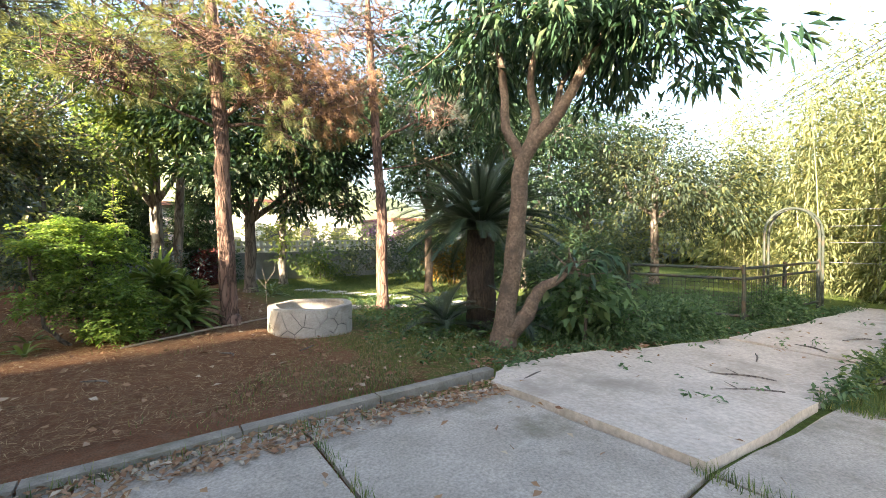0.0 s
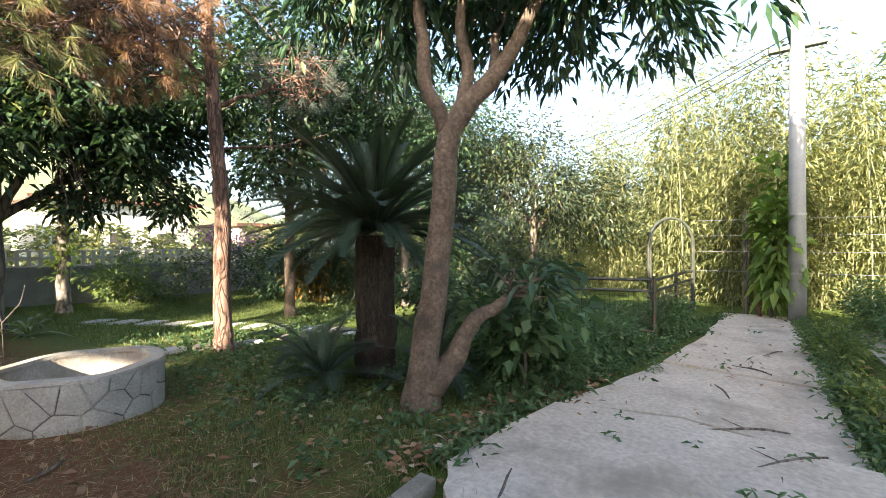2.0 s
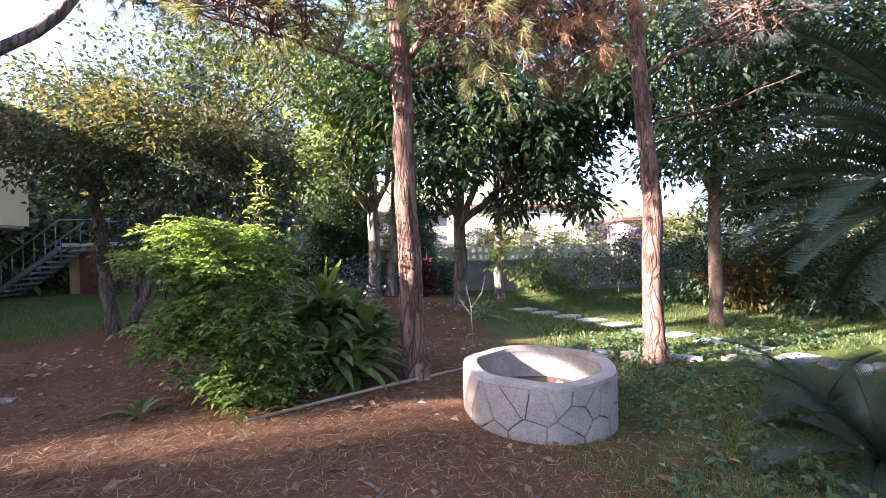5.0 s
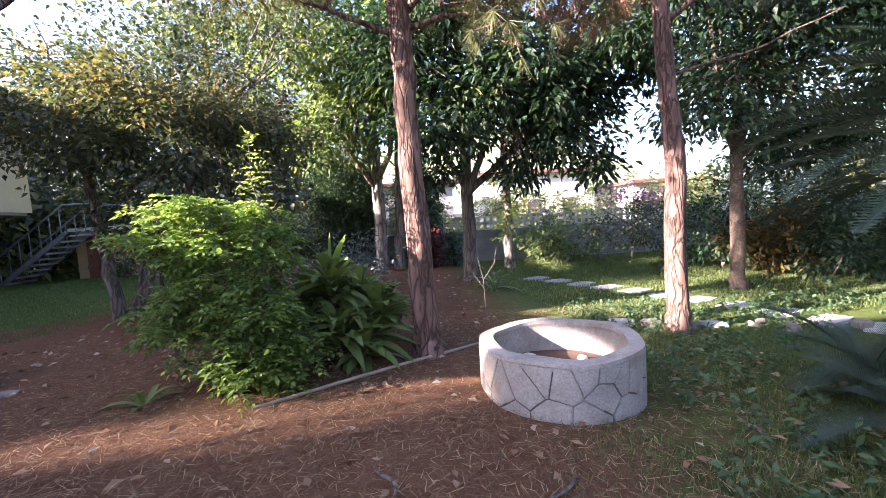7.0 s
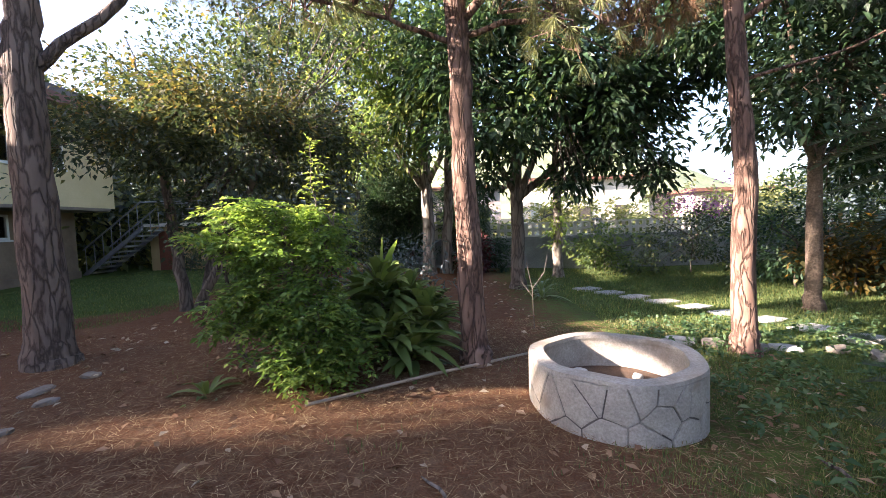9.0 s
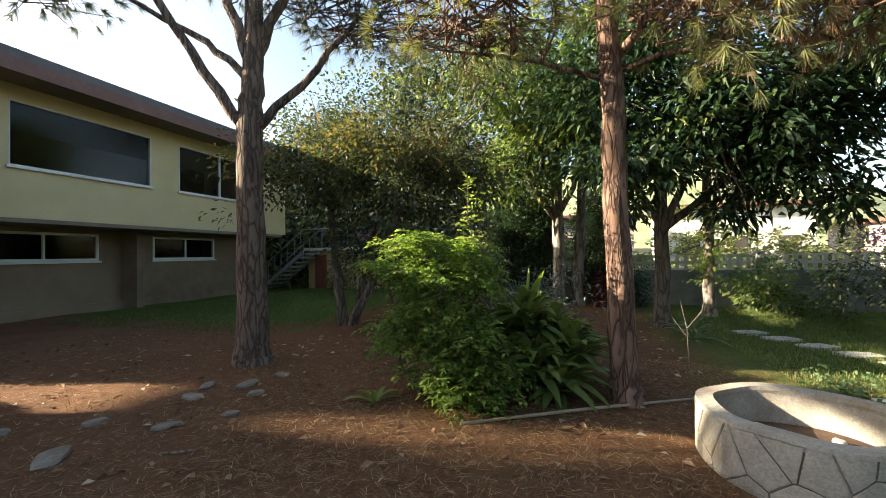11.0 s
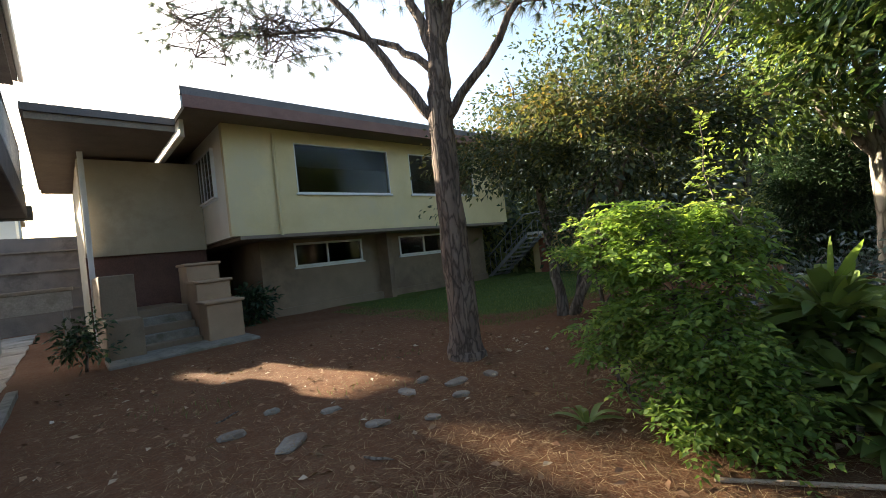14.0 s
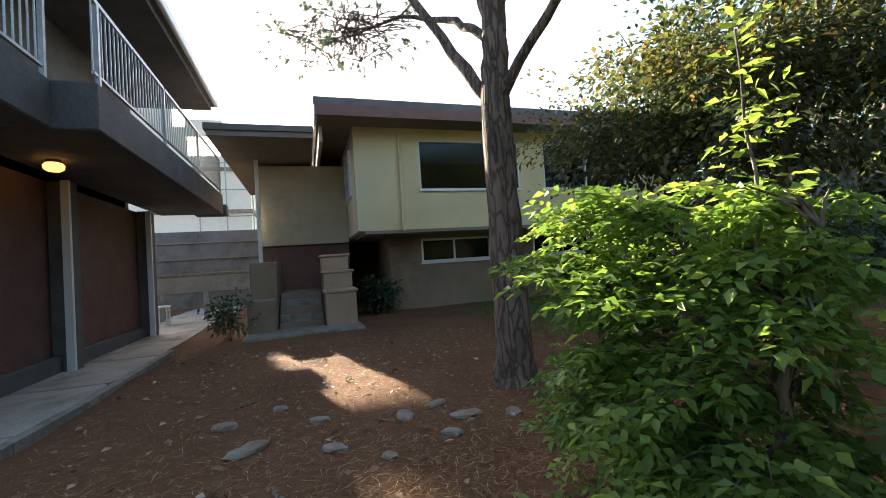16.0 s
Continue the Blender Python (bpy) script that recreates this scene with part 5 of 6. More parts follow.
shrub("shrub", 6.2, 17.6, 1.5, 0.8, 0.8, L_LIGHT, 0.14, 0.06, 80, "sunny green shrub by the wall")
shrub("bougainvillea", 8.6, 16.8, 1.9, 1.0, 1.3, L_MID, 0.1, 0.05, 81, "bougainvillea with purple bracts", 110, second=(L_PURPLE, [((8.6, 16.4, 1.9), (1.4, 0.8, 0.7), 34, 16, 0.14, -0.4)], 0.06, 0.05))
# Paler leaf colour carries the sunlight on this shrub.
shrub("shrub", 11.0, 15.6, 1.7, 1.1, 1.3, L_LIGHT, 0.14, 0.06, 82, "dense green shrub on the lawn edge", 100)
shrub("croton", 9.6, 12.6, 0.9, 0.7, 0.9, L_ORANGE, 0.16, 0.06, 83, "croton with orange and green leaves", 45)
shrub("shrub", 9.2, 13.6, 1.4, 0.9, 1.2, L_DARK, 0.13, 0.05, 84, "dark green shrub beneath the trees", 90)
shrub("shrub", 12.0, 12.2, 1.8, 1.4, 1.5, L_MID, 0.13, 0.05, 85, "dense green shrub on the lawn edge", 110)
shrub("shrub", 13.0, 9.0, 1.6, 1.5, 1.4, L_DARK, 0.13, 0.05, 86, "dark green shrub beneath the trees", 100)
shrub("shrub", 12.6, 14.2, 1.6, 1.2, 1.5, L_DARK, 0.14, 0.05, 180, "dark dense shrub under the trees", 100)
shrub("shrub", 10.4, 11.6, 1.2, 1.0, 0.9, L_DARK, 0.14, 0.05, 181, "dark dense shrub under the trees", 70)
shrub("shrub", 11.5, 7.3, 1.3, 1.1, 1.1, L_MID, 0.12, 0.045, 182, "leafy shrub behind the fence", 90)
shrub("shrub", 8.9, 7.6, 1.1, 0.9, 0.8, L_DARK, 0.12, 0.05, 183, "dark shrub behind the cycad", 70)
# Yellow bamboo leaf colour stands in for sunlight on these shrubs.
for k, (x, y, h) in enumerate(((-1.5, 22.5, 1.5), (2.6, 23.5, 1.25), (6.4, 22.0, 1.5), (10.2, 23.2, 1.3), (14.0, 22.3, 1.6))):
    shrub("shrub", x, y, 2.4, 1.3, h, L_BAMBOO, 0.2, 0.09, 400 + k, "sunlit yellow-green shrub behind the boundary wall", 130)
shrub("shrub", 2.2, 17.9, 1.0, 0.5, 0.7, L_DARK, 0.12, 0.05, 87, "dark shrub against the wall", 50)
shrub("red_leaf_shrub", 1.9, 17.0, 0.35, 0.35, 0.6, leafy("dark_red_leaf", (0.07, 0.02, 0.025), (0.13, 0.04, 0.04), None, 0.3), 0.16, 0.06, 88, "dark red-leaved shrub by the garden wall", 30)
shrub("shrub", -9.3, 20.4, 0.6, 0.5, 0.45, L_MID, 0.1, 0.03, 89, "low tufted shrub by the stair", 30)
shrub("shrub", -10.0, 4.6, 0.35, 0.35, 0.55, L_DARK, 0.12, 0.05, 90, "sparse rose bush beside the steps", 14, 0.75)
shrub("shrub", -12.2, 8.4, 0.5, 0.4, 0.6, L_DARK, 0.2, 0.07, 91, "shaded plant beneath the overhang", 18)
shrub("shrub", -6.6, 19.4, 1.3, 0.8, 1.6, L_DARK, 0.12, 0.05, 92, "dark shrub near the annex", 80, second=(L_PURPLE, [((-7.0, 18.9, 2.4), (0.5, 0.4, 0.3), 8, 12, 0.1, -0.5)], 0.06, 0.05))
shrub("shrub", -2.6, 17.5, 1.6, 0.8, 1.0, L_MID, 0.12, 0.05, 93, "green shrub at the lawn's edge", 90)
shrub("philodendron", 5.6, 4.0, 0.5, 0.45, 0.5, L_WEED, 0.18, 0.09, 94, "broad-leaved plant under the mango", 18, 0.75)
shrub("shrub", 7.0, 4.9, 1.1, 0.8, 0.33, L_WEED, 0.11, 0.05, 95, "sprawling weeds beside the path", 110)
shrub("shrub", 8.2, 3.8, 0.9, 0.45, 0.28, L_WEED, 0.09, 0.035, 96, "ferny weeds beside the path", 100)
shrub("shrub", 11.0, 3.15, 1.2, 0.35, 0.3, L_WEED, 0.09, 0.035, 97, "ferny weeds along the fence", 90)
shrub("shrub", 6.3, 3.9, 0.7, 0.5, 0.35, L_WEED, 0.1, 0.04, 98, "low weeds beside the path", 60)
shrub("shrub", 12.0, -0.3, 1.2, 0.5, 0.5, L_WEED, 0.09, 0.03, 99, "ferny shrub beside the pole", 100)
shrub("shrub", 9.6, 0.72, 1.1, 0.16, 0.22, L_LIGHT, 0.1, 0.03, 100, "fern strip between the slabs", 45)
shrub("shrub", 6.8, 0.85, 0.8, 0.07, 0.12, L_LIGHT, 0.1, 0.03, 101, "fern strip between the slabs", 22)


# ---- bamboo and far woods ----
def bamboo():
    rng, rr = np.random.default_rng(110), random.Random(110)
    for k, (cx, cy, n, rx, ry) in enumerate(((16.5, 2.2, 40, 1.6, 1.6), (17.0, -1.6, 46, 1.6, 2.0), (19.5, 5.0, 34, 2.0, 1.8), (15.0, -4.2, 30, 1.6, 1.5))):
        t = thing("bamboo_grove", (cx, cy, -0.17), "tall yellow-green bamboo grove", "bamboo", "bamboo groves")
        cul, tops = [], []
        for _ in range(n):
            x, y = cx + rr.uniform(-rx, rx), cy + rr.uniform(-ry, ry)
            h = rr.uniform(4.0, 7.0)
            lx, ly = rr.uniform(-0.9, 0.9), rr.uniform(-0.9, 0.9)
            pts = [(x + lx * s * s, y + ly * s * s, -0.2 + h * s) for s in (0, 0.25, 0.5, 0.75, 1)]
            cul.append(tube(pts, [0.022, 0.02, 0.016, 0.01, 0.004], 5, cap=False))
            tops += [(np.array(pts[2]) * (1 - u) + np.array(pts[4]) * u) for u in np.linspace(-0.85, 1, 10)]
        tagged(part("culm_mass", join(*cul), surface("bamboo_culm", (0.13, 0.14, 0.06), (0.24, 0.23, 0.11), 5, 0.5), t), kind="stuff")
        c = np.repeat(np.array(tops), 70, 0)
        o = rng.normal(0, 0.36, c.shape)
        part("foliage", leaves(c + o, o + [0, 0, -0.25], 0.2, 0.036, rng, droop=0.4), L_BAMBOO, t)


bamboo()


def far_woods():
    rng = np.random.default_rng(120)
    spots = []
    for i in range(70):
        a = radians(-75 + 225 * i / 70 + rng.uniform(-2, 2))
        d = rng.uniform(26, 46)
        spots.append((d * math.cos(a) + 2, d * math.sin(a) + 2, rng.uniform(3.0, 6.5) + (1.5 if a > 1.0 else 0)))
    for mat, name, pick in ((L_BAMBOO, "far_sunny_trees", 0), (L_MID, "far_green_trees", 1), (L_GREY, "far_grey_trees", 2)):
        out = []
        for k, (x, y, h) in enumerate(spots):
            if (k % 4 if k % 4 < 3 else 0) == pick and not (20 < y and -4 < x < 24):
                p, d, _ = clumps((x, y, h * 0.5), (4.2, 4.2, h * 0.55), 230, 22, 0.6, rng, -0.8)
                out.append(leaves(p, d, 0.5, 0.24, rng))
        tagged(part(name, cat(*out), mat), "distant mixed trees beyond the garden", "woods", kind="stuff")
    # wooded hill
    xs = np.linspace(-160, 260, 70)
    ys = np.linspace(120, 330, 30)
    X, Y = np.meshgrid(xs, ys)
    Z = -1 + 52 * np.exp(-((X - 40) / 110) ** 2 - ((Y - 250) / 75) ** 2) + 2.0 * np.sin(X * 0.09) * np.sin(Y * 0.11)
    i = (np.arange(29)[:, None] * 70 + np.arange(69)[None]).reshape(-1, 1)
    # Scrub colour is lifted so that it carries the distance haze.
    tagged(part("hill", (np.stack([X, Y, Z], -1).reshape(-1, 3), i + np.array([0, 1, 71, 70])), surface("hazed_hill_scrub", (0.14, 0.18, 0.08), (0.28, 0.31, 0.17), 0.15, 0.95, 0.9, 0.8), smooth=True), "green wooded hill in the distance", "hill", kind="structure")


far_woods()


# ---- fence, arches, utility pole ----
def fence():
    f = thing("iron_fence", (9.5, 4.2, -0.17), "dark iron rail fence with wire mesh among weeds", "fence")
    A, B, C = Vector((9.3, 5.4, 0)), Vector((9.65, 3.2, 0)), Vector((13.2, 2.85, 0))
    for p in (A, B, B.lerp(C, 0.5), C):
        part("post", tube([(p.x, p.y, -0.25), (p.x, p.y, 1.0)], [0.035, 0.035], 8), M_GREENIRON, f)
    for a, b in ((A, B), (B, C)):
        for z in (0.93, 0.72, -0.02):
            part("rail", tube([(a.x, a.y, z), (b.x, b.y, z)], [0.03, 0.03], 8), M_GREENIRON, f)
        n = 26 if a is A else 34
        wires = [tube([(*a.lerp(b, i / n).xy, -0.02), (*a.lerp(b, i / n).xy, 0.72)], [0.004, 0.004], 4, cap=False) for i in range(1, n)]
        wires += [tube([(a.x, a.y, z), (b.x, b.y, z)], [0.004, 0.004], 4, cap=False) for z in np.linspace(0.08, 0.62, 7)]
        part("wire_mesh", join(*wires), M_GREENIRON, f)
    for xa, ya, xb, yb, top in ((12.6, 3.75, 13.3, 2.85, 2.25),):
        a = thing("garden_arch", (xa, ya, -0.17), "dark tubular metal garden arch", "arch")
        for off in (0.0, 0.3):
            pts = [(xa + off, ya, -0.2)]
            for i in range(13):
                s = math.pi * i / 12
                m, r = ((xa + xb) / 2, (ya + yb) / 2), 0.5
                u = (1 - math.cos(s)) / 2
                pts.append((xa + (xb - xa) * u + off, ya + (yb - ya) * u, 1.6 + (top - 1.6) * math.sin(s)))
            pts.append((xb + off, yb, -0.2))
            part("hoop", tube(pts, [0.03] * len(pts), 8), M_GREENIRON, a)
        for i in range(9):
            s = math.pi * i / 8
            u = (1 - math.cos(s)) / 2
            p = (xa + (xb - xa) * u, ya + (yb - ya) * u, 1.6 + (top - 1.6) * math.sin(s))
            part("rung", tube([p, (p[0] + 0.3, p[1], p[2])], [0.012, 0.012], 6), M_GREENIRON, a)
    p = thing("utility_pole", (13.1, 0.85, -0.17), "grey concrete utility pole with overhead wires", "pole")
    part("pole", tube([(13.1, 0.85, -0.3), (13.1, 0.85, 3), (13.1, 0.85, 7.2)], [0.165, 0.15, 0.125], 16), M_POLE, p, smooth=True)
    for z in (0.9, 2.2):
        part("band", tube([(13.1, 0.85, z), (13.1, 0.85, z + 0.05)], [0.172, 0.172], 16), M_STEEL, p)
    part("bracket", box(13.02, 0.35, 5.85, 13.18, 1.35, 5.95, 0.01), M_GREENIRON, p)
    part("insulator", tube([(13.1, 0.65, 5.95), (13.1, 0.65, 6.0), (13.1, 0.65, 6.1)], [0.05, 0.07, 0.03], 8), M_STEEL, p)
    for k in range(3):
        y1, z1 = (11.0, 6.6 + 0.3 * k)
        pts = [(13.1 + (24 - 13.1) * s, 0.8 + (14 - 0.8) * s, 5.95 + 0.15 * k + (z1 - 5.95) * s - 1.0 * math.sin(math.pi * s)) for s in np.linspace(0, 1, 14)]
        part("wire", tube(pts, [0.012] * 14, 4), M_GREENIRON, p)
    v = thing("pole_creeper", (13.3, 1.25, -0.17), "leafy creeper beside the utility pole", "creeper")
    rng = np.random.default_rng(5)
    part("stem", tube([(13.35, 1.3, -0.2), (13.3, 1.2, 1.5), (13.35, 1.15, 3.6)], [0.04, 0.03, 0.012], 6), M_BARK, v)
    part("foliage", foliage([((13.35, 1.2, 1.7), (0.25, 0.25, 1.9), 46, 9, 0.12, -1)], 0.3, 0.12, rng, 0.5), L_BUSH, v)
    for x, y, h, m in ((14.0, 1.75, 2.4, M_BARK), (14.1, -1.2, 2.6, M_BARK), (13.9, -2.4, 2.5, M_BARK)):
        w = thing("fence_post", (x, y, -0.17), "weathered wooden wire-fence post", "post", "wire fence posts")
        part("post", tube([(x, y, -0.25), (x + 0.05, y, h)], [0.055, 0.045], 8), m, w)
    w = thing("wire_fence", (14.0, -1, 1), "strands of fence wire strung across the bamboo", "fence")
    for z in (0.9, 1.4, 1.8, 2.2):
        part("wire", tube([(13.95, 2.8, z), (14.05, -1.2, z - 0.04), (13.9, -4.5, z)], [0.006] * 3, 4), M_STEEL, w)
    b = thing("path_marker", (13.4, 1.55, -0.17), "short brown post with a white cap", "marker post")
    part("post", tube([(13.4, 1.5, -0.2), (13.4, 1.5, 0.35)], [0.045, 0.045], 8), M_REDBROWN, b)
    part("cap", tube([(13.4, 1.5, 0.35), (13.4, 1.5, 0.5)], [0.06, 0.045], 8), M_FRAME, b, "white cap")


fence()


# ---- stones, stepping stones, pole on the ground ----
rs = random.Random(77)
for x, y, s in ((-3.05, 7.75, 0.2), (-3.3, 7.2, 0.17), (-2.85, 6.5, 0.15), (-3.18, 5.8, 0.22), (-2.7, 7.5, 0.12), (-3.5, 7.6, 0.14), (-2.5, 6.9, 0.1), (-3.6, 6.4, 0.13), (-3.9, 5.5, 0.16), (-4.2, 6.0, 0.1), (-2.9, 8.2, 0.15)):
    st = thing("half_buried_stone", (x, y, 0.1), "flat half-buried stone in the red soil", "stone", "half-buried stones")
    rock(st, (x, y, gzf(x) + 0.01), (s * 0.85, s * 0.5, 0.045), rs, M_STONE)
for k in range(11):
    u = k / 10
    x, y = 4.4 + 2.6 * u + 0.25 * math.sin(u * 3), 13.9 - 5.6 * u
    a = rs.uniform(-0.2, 0.2) + 0.45
    poly = [(x + r * math.cos(a + q), y + r * 0.8 * math.sin(a + q)) for q, r in ((0.5, 0.36), (1.2, 0.24), (2.6, 0.36), (3.6, 0.36), (4.5, 0.24), (5.8, 0.36))]
    sp = thing("stepping_stone", (x, y, gzf(x)), "pale flat stepping stone in the lawn", "stepping stone", "stepping stones")
    part("stone", prism(poly, lambda q: gzf(q) - 0.05, lambda q: gzf(q) + 0.035), M_FLAG, sp)
for k in range(10):
    x, y = 4.0 + 0.42 * k + rs.uniform(-0.1, 0.1), 9.3 - 0.13 * k + rs.uniform(-0.1, 0.1)
    st = thing("edging_stone", (x, y, gzf(x)), "rough pale stone edging the lawn", "stone", "edging stones")
    rock(st, (x, y, gzf(x) + 0.03), (rs.uniform(0.1, 0.2), rs.uniform(0.08, 0.14), rs.uniform(0.08, 0.13)), rs, M_STONE if k % 3 else M_FLAG)
hp = thing("wooden_pole", (0.9, 8.0, 0.08), "thin pale wooden pole lying on the soil", "pole")
part("pole", tube([(-0.25, 7.28, 0.1), (0.9, 8.02, 0.08), (2.2, 8.85, 0.03)], [0.015, 0.017, 0.014], 8), M_HOSE, hp)
dp = thing("dead_sapling", (3.4, 10.9, -0.05), "leafless pale sapling in the garden", "sapling")
for q in ([(2.3, 10.0, -0.05), (2.28, 10.0, 0.6), (2.2, 10.0, 1.0)], [(2.28, 10.0, 0.6), (2.45, 9.95, 0.85), (2.5, 9.95, 1.1)], [(2.27, 10, 0.5), (2.1, 10, 0.75)]):
    part("stem", tube(q, [0.007, 0.005, 0.003][:len(q)], 6), M_BARK, dp)


# ---- litter, grass and weeds ----
def scatter(n, x0, x1, y0, y1, rng, keep=None):
    p = np.stack([rng.uniform(x0, x1, n), rng.uniform(y0, y1, n)], 1)
    p = p[np.hypot(p[:, 0] - 2.43, p[:, 1] - 7.34) > 0.74]
    if keep is not None:
        p = p[keep(p[:, 0], p[:, 1])]
    return np.concatenate([p, gz(p[:, :1])], 1)


def patch(p, s):
    return np.sin(p[:, 0] * s + 1.3) * np.sin(p[:, 1] * s * 1.2) + 0.6 * np.sin(p[:, 0] * s * 2.3 - p[:, 1] * s * 1.7)


def ground_cover():
    rng = np.random.default_rng(130)
    p = scatter(95000, -9, 5, 3.9, 10.5, rng, lambda x, y: rng.uniform(0, 1, len(x)) < np.clip(1.15 - (x - 1) / 4, 0.1, 1) * np.clip(0.35 + (x + 3.5) / 3, 0.3, 1))
    a = rng.uniform(0, 6.283, len(p))
    d = np.stack([np.cos(a), np.sin(a), rng.uniform(-0.02, 0.14, len(p))], 1)
    s = np.stack([-np.sin(a), np.cos(a), np.zeros(len(p))], 1) * 0.0028
    L = rng.uniform(0.05, 0.16, (len(p), 1))
    q = p + [0, 0, 0.022] + np.stack([np.zeros(len(p)), np.zeros(len(p)), rng.uniform(0, 0.02, len(p))], 1)
    V = np.stack([q - s - d * L / 2, q + s - d * L / 2, q + d * L / 2], 1).reshape(-1, 3)
    tagged(part("needle_litter", (V, np.arange(len(V)).reshape(-1, 3)), L_STRAW), "fallen brown pine needles over the soil", "litter", kind="stuff")
    sets = []
    p = scatter(900, -8, 5, 3.9, 10, rng)
    sets.append((p, 0.1, 0.05))
    e = scatter(1500, -2, 3.4, 3.0, 3.4, rng)
    sets.append((e + [0, 0, 0.03], 0.075, 0.035))
    e = scatter(450, 3.3, 6.8, 3.3, 4.2, rng)
    sets.append((e, 0.12, 0.05))
    e = scatter(420, -1, 12, -0.5, 3.2, rng)
    e = e[(patch(e, 2.3) > 0.1) | (rng.uniform(0, 1, len(e)) < 0.25)]
    sets.append((e + [0, 0, 0.045], 0.09, 0.04))
    e = scatter(500, -4, 2.5, 9.5, 15, rng)
    sets.append((e, 0.11, 0.05))
    out = []
    for p, ll, lw in sets:
        a = rng.uniform(0, 6.283, len(p))
        out.append(leaves(p + [0, 0, 0.03], np.stack([np.cos(a), np.sin(a), np.full(len(p), 0.05)], 1), ll, lw, rng, droop=0.05, jitter=0.12, fold=0.35))
    tagged(part("fallen_leaves", cat(*out), L_LITTER), "dry curled leaves scattered on the ground", "litter", kind="stuff")

    def blades(p, h, w, mat, name, label):
        a = rng.uniform(0, 6.283, len(p))
        lean = rng.uniform(0.1, 0.8, len(p))
        d = np.stack([np.cos(a) * lean, np.sin(a) * lean, np.ones(len(p))], 1)
        s = np.stack([-np.sin(a), np.cos(a), np.zeros(len(p))], 1) * w
        H = h * rng.uniform(0.5, 1.2, (len(p), 1))
        V = np.stack([p - s, p + s, p + unit(d) * H], 1).reshape(-1, 3)
        tagged(part(name, (V, np.arange(len(V)).reshape(-1, 3)), mat), label, "grass", kind="stuff")
    p = scatter(95000, 0.2, 6.5, 3.7, 9.2, rng, lambda x, y: rng.uniform(0, 1, len(x)) < np.clip((x - 0.2 - 1.6 * np.clip((y - 4.6) / 2, 0, 1.1)) / 2.4, 0, 1))
    p = p[patch(p, 2.1) > -0.5]
    blades(p, 0.06, 0.004, L_GRASS, "thin_grass", "thin green grass on brown soil")
    p = scatter(90000, 3.5, 14, 9.3, 18.5, rng)
    blades(p, 0.07, 0.006, L_GRASS, "lawn_grass", "short sunny lawn grass")
    p = scatter(40000, -11.5, -4.5, 10.5, 21, rng)
    blades(p, 0.06, 0.006, L_GRASS, "lawn_grass", "short shaded lawn grass")
    p = scatter(2600, -6, 2.6, 4.0, 9, rng)
    p = p[patch(p, 1.7) > 0.75]
    blades(p, 0.09, 0.004, L_GRASS, "grass_tufts", "sparse grass tufts in the litter")
    p = scatter(26000, 5.2, 14, 3.0, 7.5, rng, lambda x, y: y > 3.75 - (x - 5) * 0.14)
    blades(p, 0.2, 0.006, L_WEED, "tall_weeds", "tall green weeds along the path")
    p = scatter(6000, 5.4, 14, 0.7, 1.0, rng)
    blades(p, 0.16, 0.005, L_GRASS, "verge_grass", "grass strip between the concrete slabs")
    p = np.concatenate([scatter(700, 5.3, 5.75, -0.4, 1.2, rng), scatter(260, 0.97, 1.07, 0, 3.4, rng), scatter(400, 2.9, 3.1, -0.5, 1.3, rng), scatter(500, -2, 3.3, 3.22, 3.36, rng)]) + [0, 0, 0.02]
    blades(p, 0.12, 0.004, L_GRASS, "joint_grass", "grass growing in the joints")
    # small leafy weeds
    out = []
    u = rng.uniform(0, 1, 420)
    ex = 3.6 + 9.5 * u
    left = np.stack([ex, 3.75 - np.clip(ex - 5.2, 0, 9) * 0.19 + rng.normal(0, 0.1, 420), gz(ex)], 1)
    right = np.stack([ex, 1.1 - (ex - 3.6) * 0.035 + rng.normal(0, 0.07, 420), gz(ex) + 0.02], 1)
    spots = np.stack([rng.uniform(3.2, 11, 60), rng.uniform(1.2, 3.0, 60), np.zeros(60)], 1)
    spots[:, 2] = gz(spots[:, 0]) + 0.05
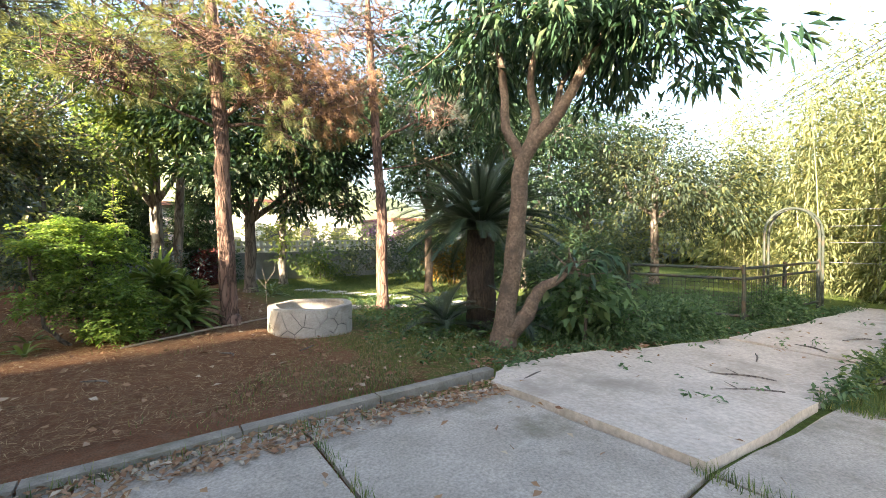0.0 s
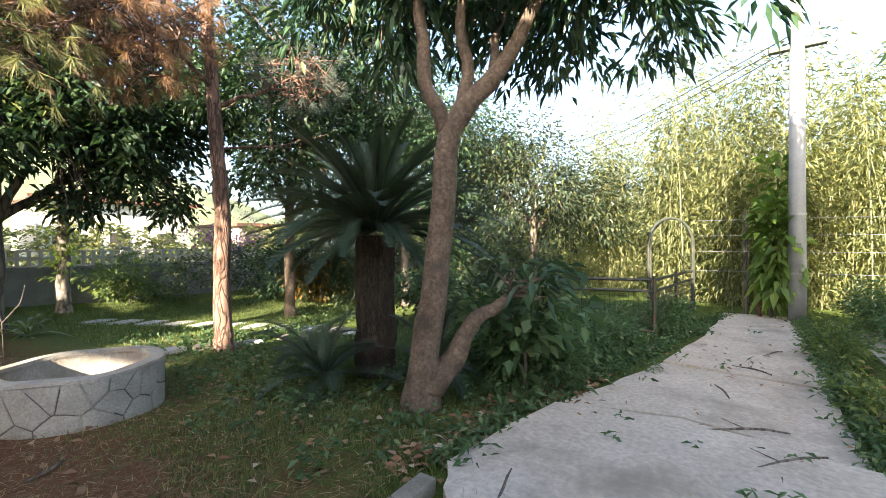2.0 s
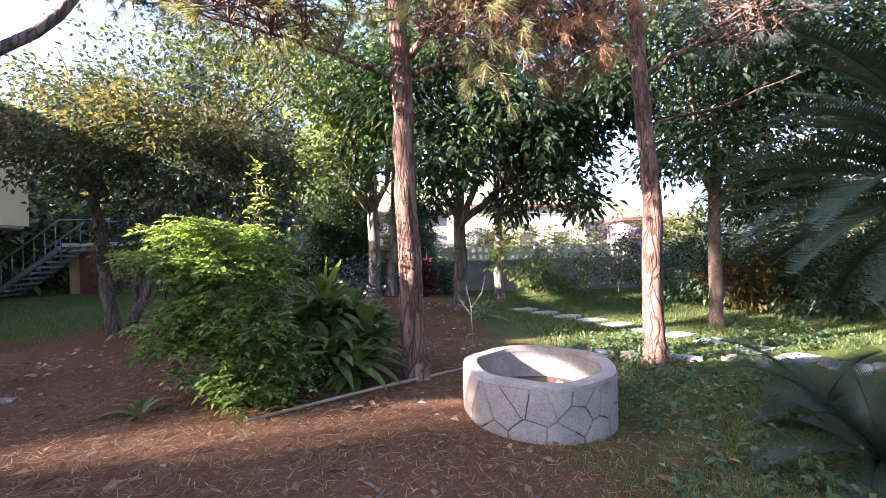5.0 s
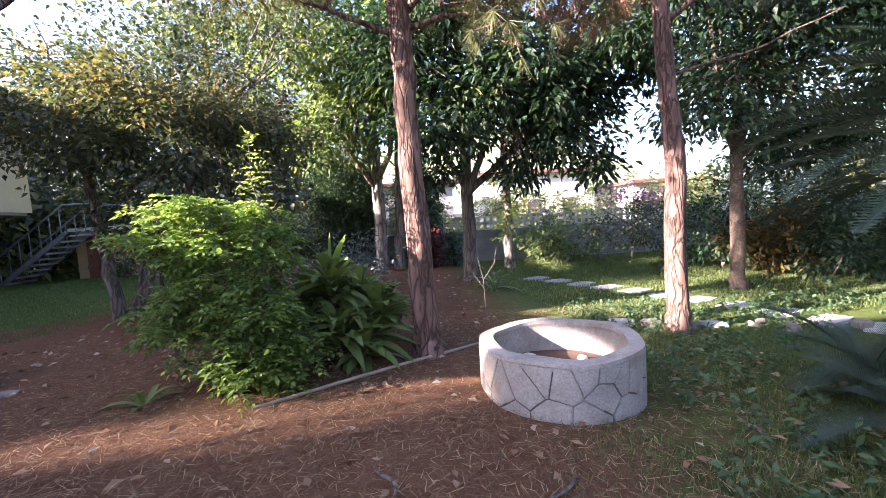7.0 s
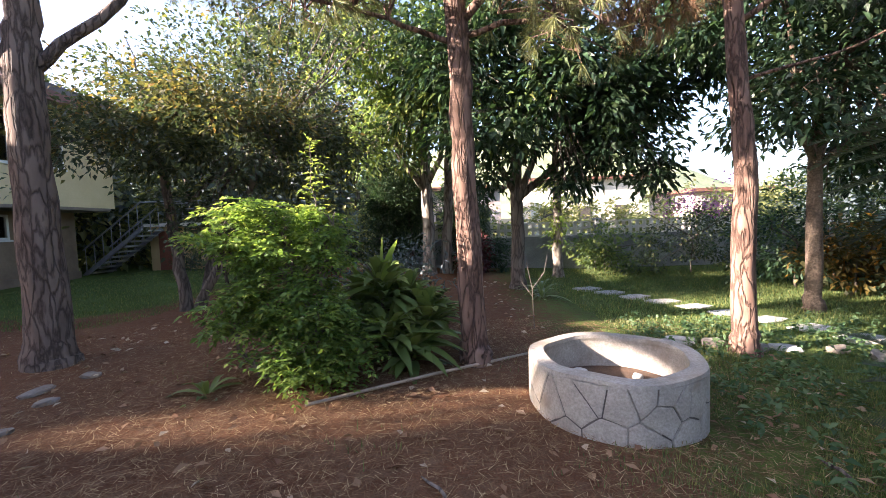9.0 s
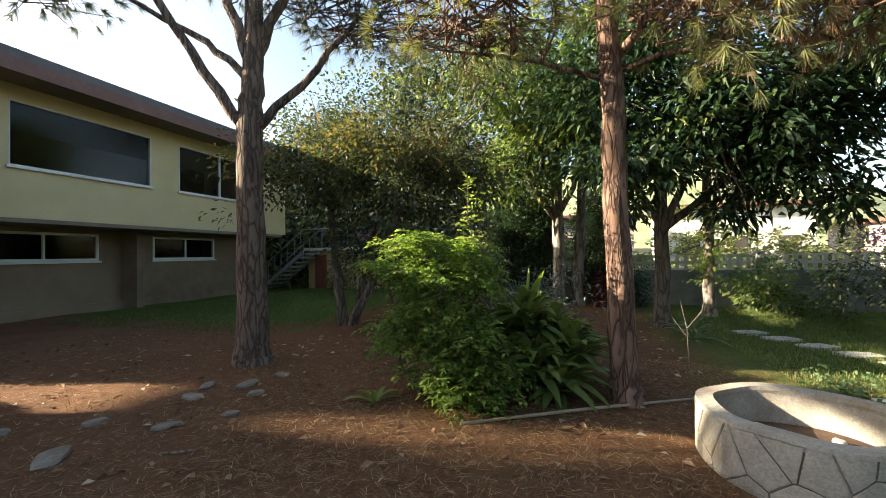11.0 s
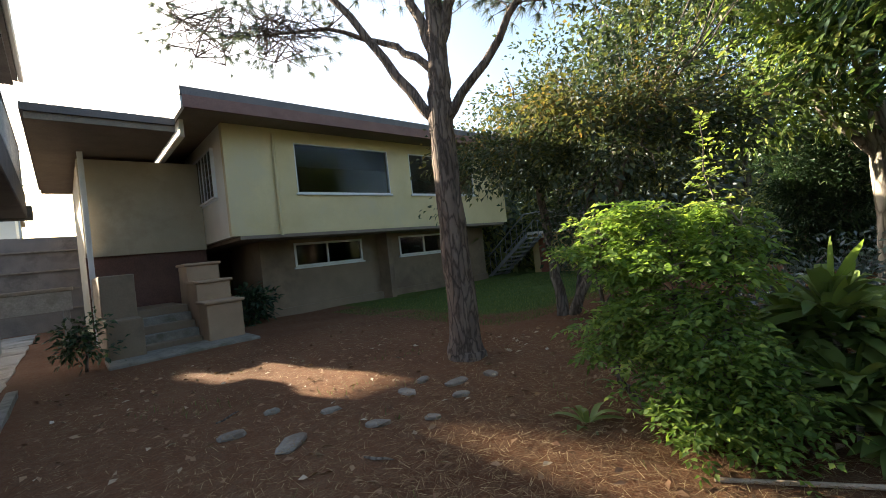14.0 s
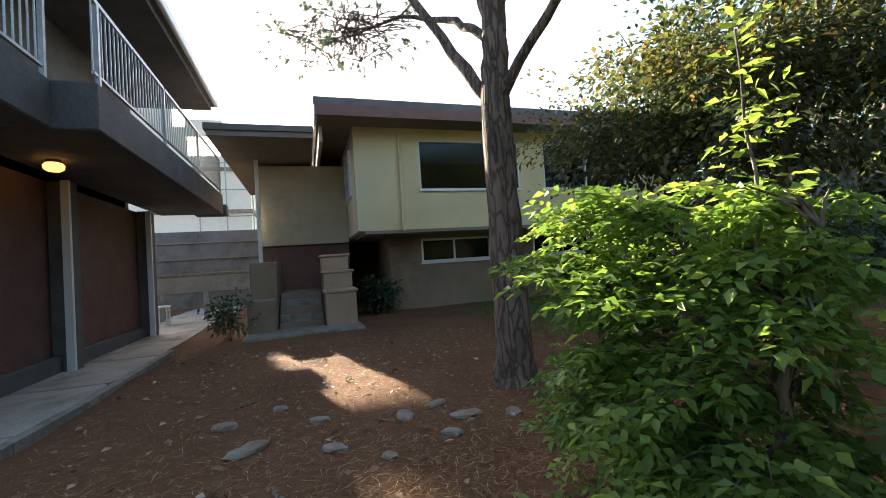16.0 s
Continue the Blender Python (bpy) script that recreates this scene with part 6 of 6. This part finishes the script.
    for q in np.concatenate([left, right[right[:, 0] > 5.4], spots[:18]]):
        k = 9
        h = rng.uniform(0.04, 0.2)
        pos = q + np.stack([rng.normal(0, 0.05, k), rng.normal(0, 0.05, k), rng.uniform(0, h, k)], 1)
        out.append(leaves(pos, rng.normal(0, 1, (k, 3)) * [1, 1, 0.5], 0.1, 0.035, rng))
    c = scatter(260, 2.8, 6.2, 4.0, 9.4, rng)
    c = np.concatenate([c, scatter(120, 3.6, 8.5, 8.9, 10.2, rng)])
    for q in c:
        h = rng.uniform(0.08, 0.3)
        k = 12
        pos = q + np.stack([rng.normal(0, 0.04, k), rng.normal(0, 0.04, k), rng.uniform(0, h, k)], 1)
        out.append(leaves(pos, rng.normal(0, 1, (k, 3)) * [1, 1, 0.4], 0.09, 0.04, rng))
    tagged(part("small_weeds", cat(*out), L_WEED), "small leafy weeds in the grass", "weeds", kind="stuff")


ground_cover()


# ---- fallen sticks and palm debris on the path and soil ----
def debris():
    rr = random.Random(301)
    spots = [(5.0, 1.7, 0.9, 2.4), (5.6, 1.9, 0.7, 2.0), (6.8, 2.1, 0.5, 0.3), (8.0, 1.8, 0.5, 1.0), (3.5, 3.2, 0.6, 0.2), (-1.6, 5.2, 0.32, 0.8), (-0.4, 5.6, 0.3, 2.3), (1.9, 5.9, 0.35, 0.5), (0.9, 6.1, 0.28, 1.9), (-2.2, 6.1, 0.3, 0.4), (3.4, 6.3, 0.3, 1.2), (-4.4, 5.6, 0.3, 2.0), (9.2, 1.5, 0.5, 2.6)]
    for x, y, ln, a in spots:
        z = gzf(x) + (0.075 if y < 3.3 else 0.035)
        st = thing("fallen_stick", (x, y, z), "dry brown stick lying on the ground", "stick", "fallen sticks")
        pts = [(x + ln * (s - 0.5) * math.cos(a) + 0.04 * math.sin(s * 5), y + ln * (s - 0.5) * math.sin(a), z + 0.012 * math.sin(s * 3)) for s in (0, 0.25, 0.5, 0.75, 1)]
        part("stick", tube(pts, [0.008, 0.011, 0.011, 0.009, 0.004], 6, 0.15, rr), M_BARK, st)
        if ln > 0.6:
            part("side_twig", tube([pts[2], (pts[2][0] + 0.12, pts[2][1] + 0.18, z + 0.02)], [0.006, 0.003], 5), M_BARK, st)


debris()
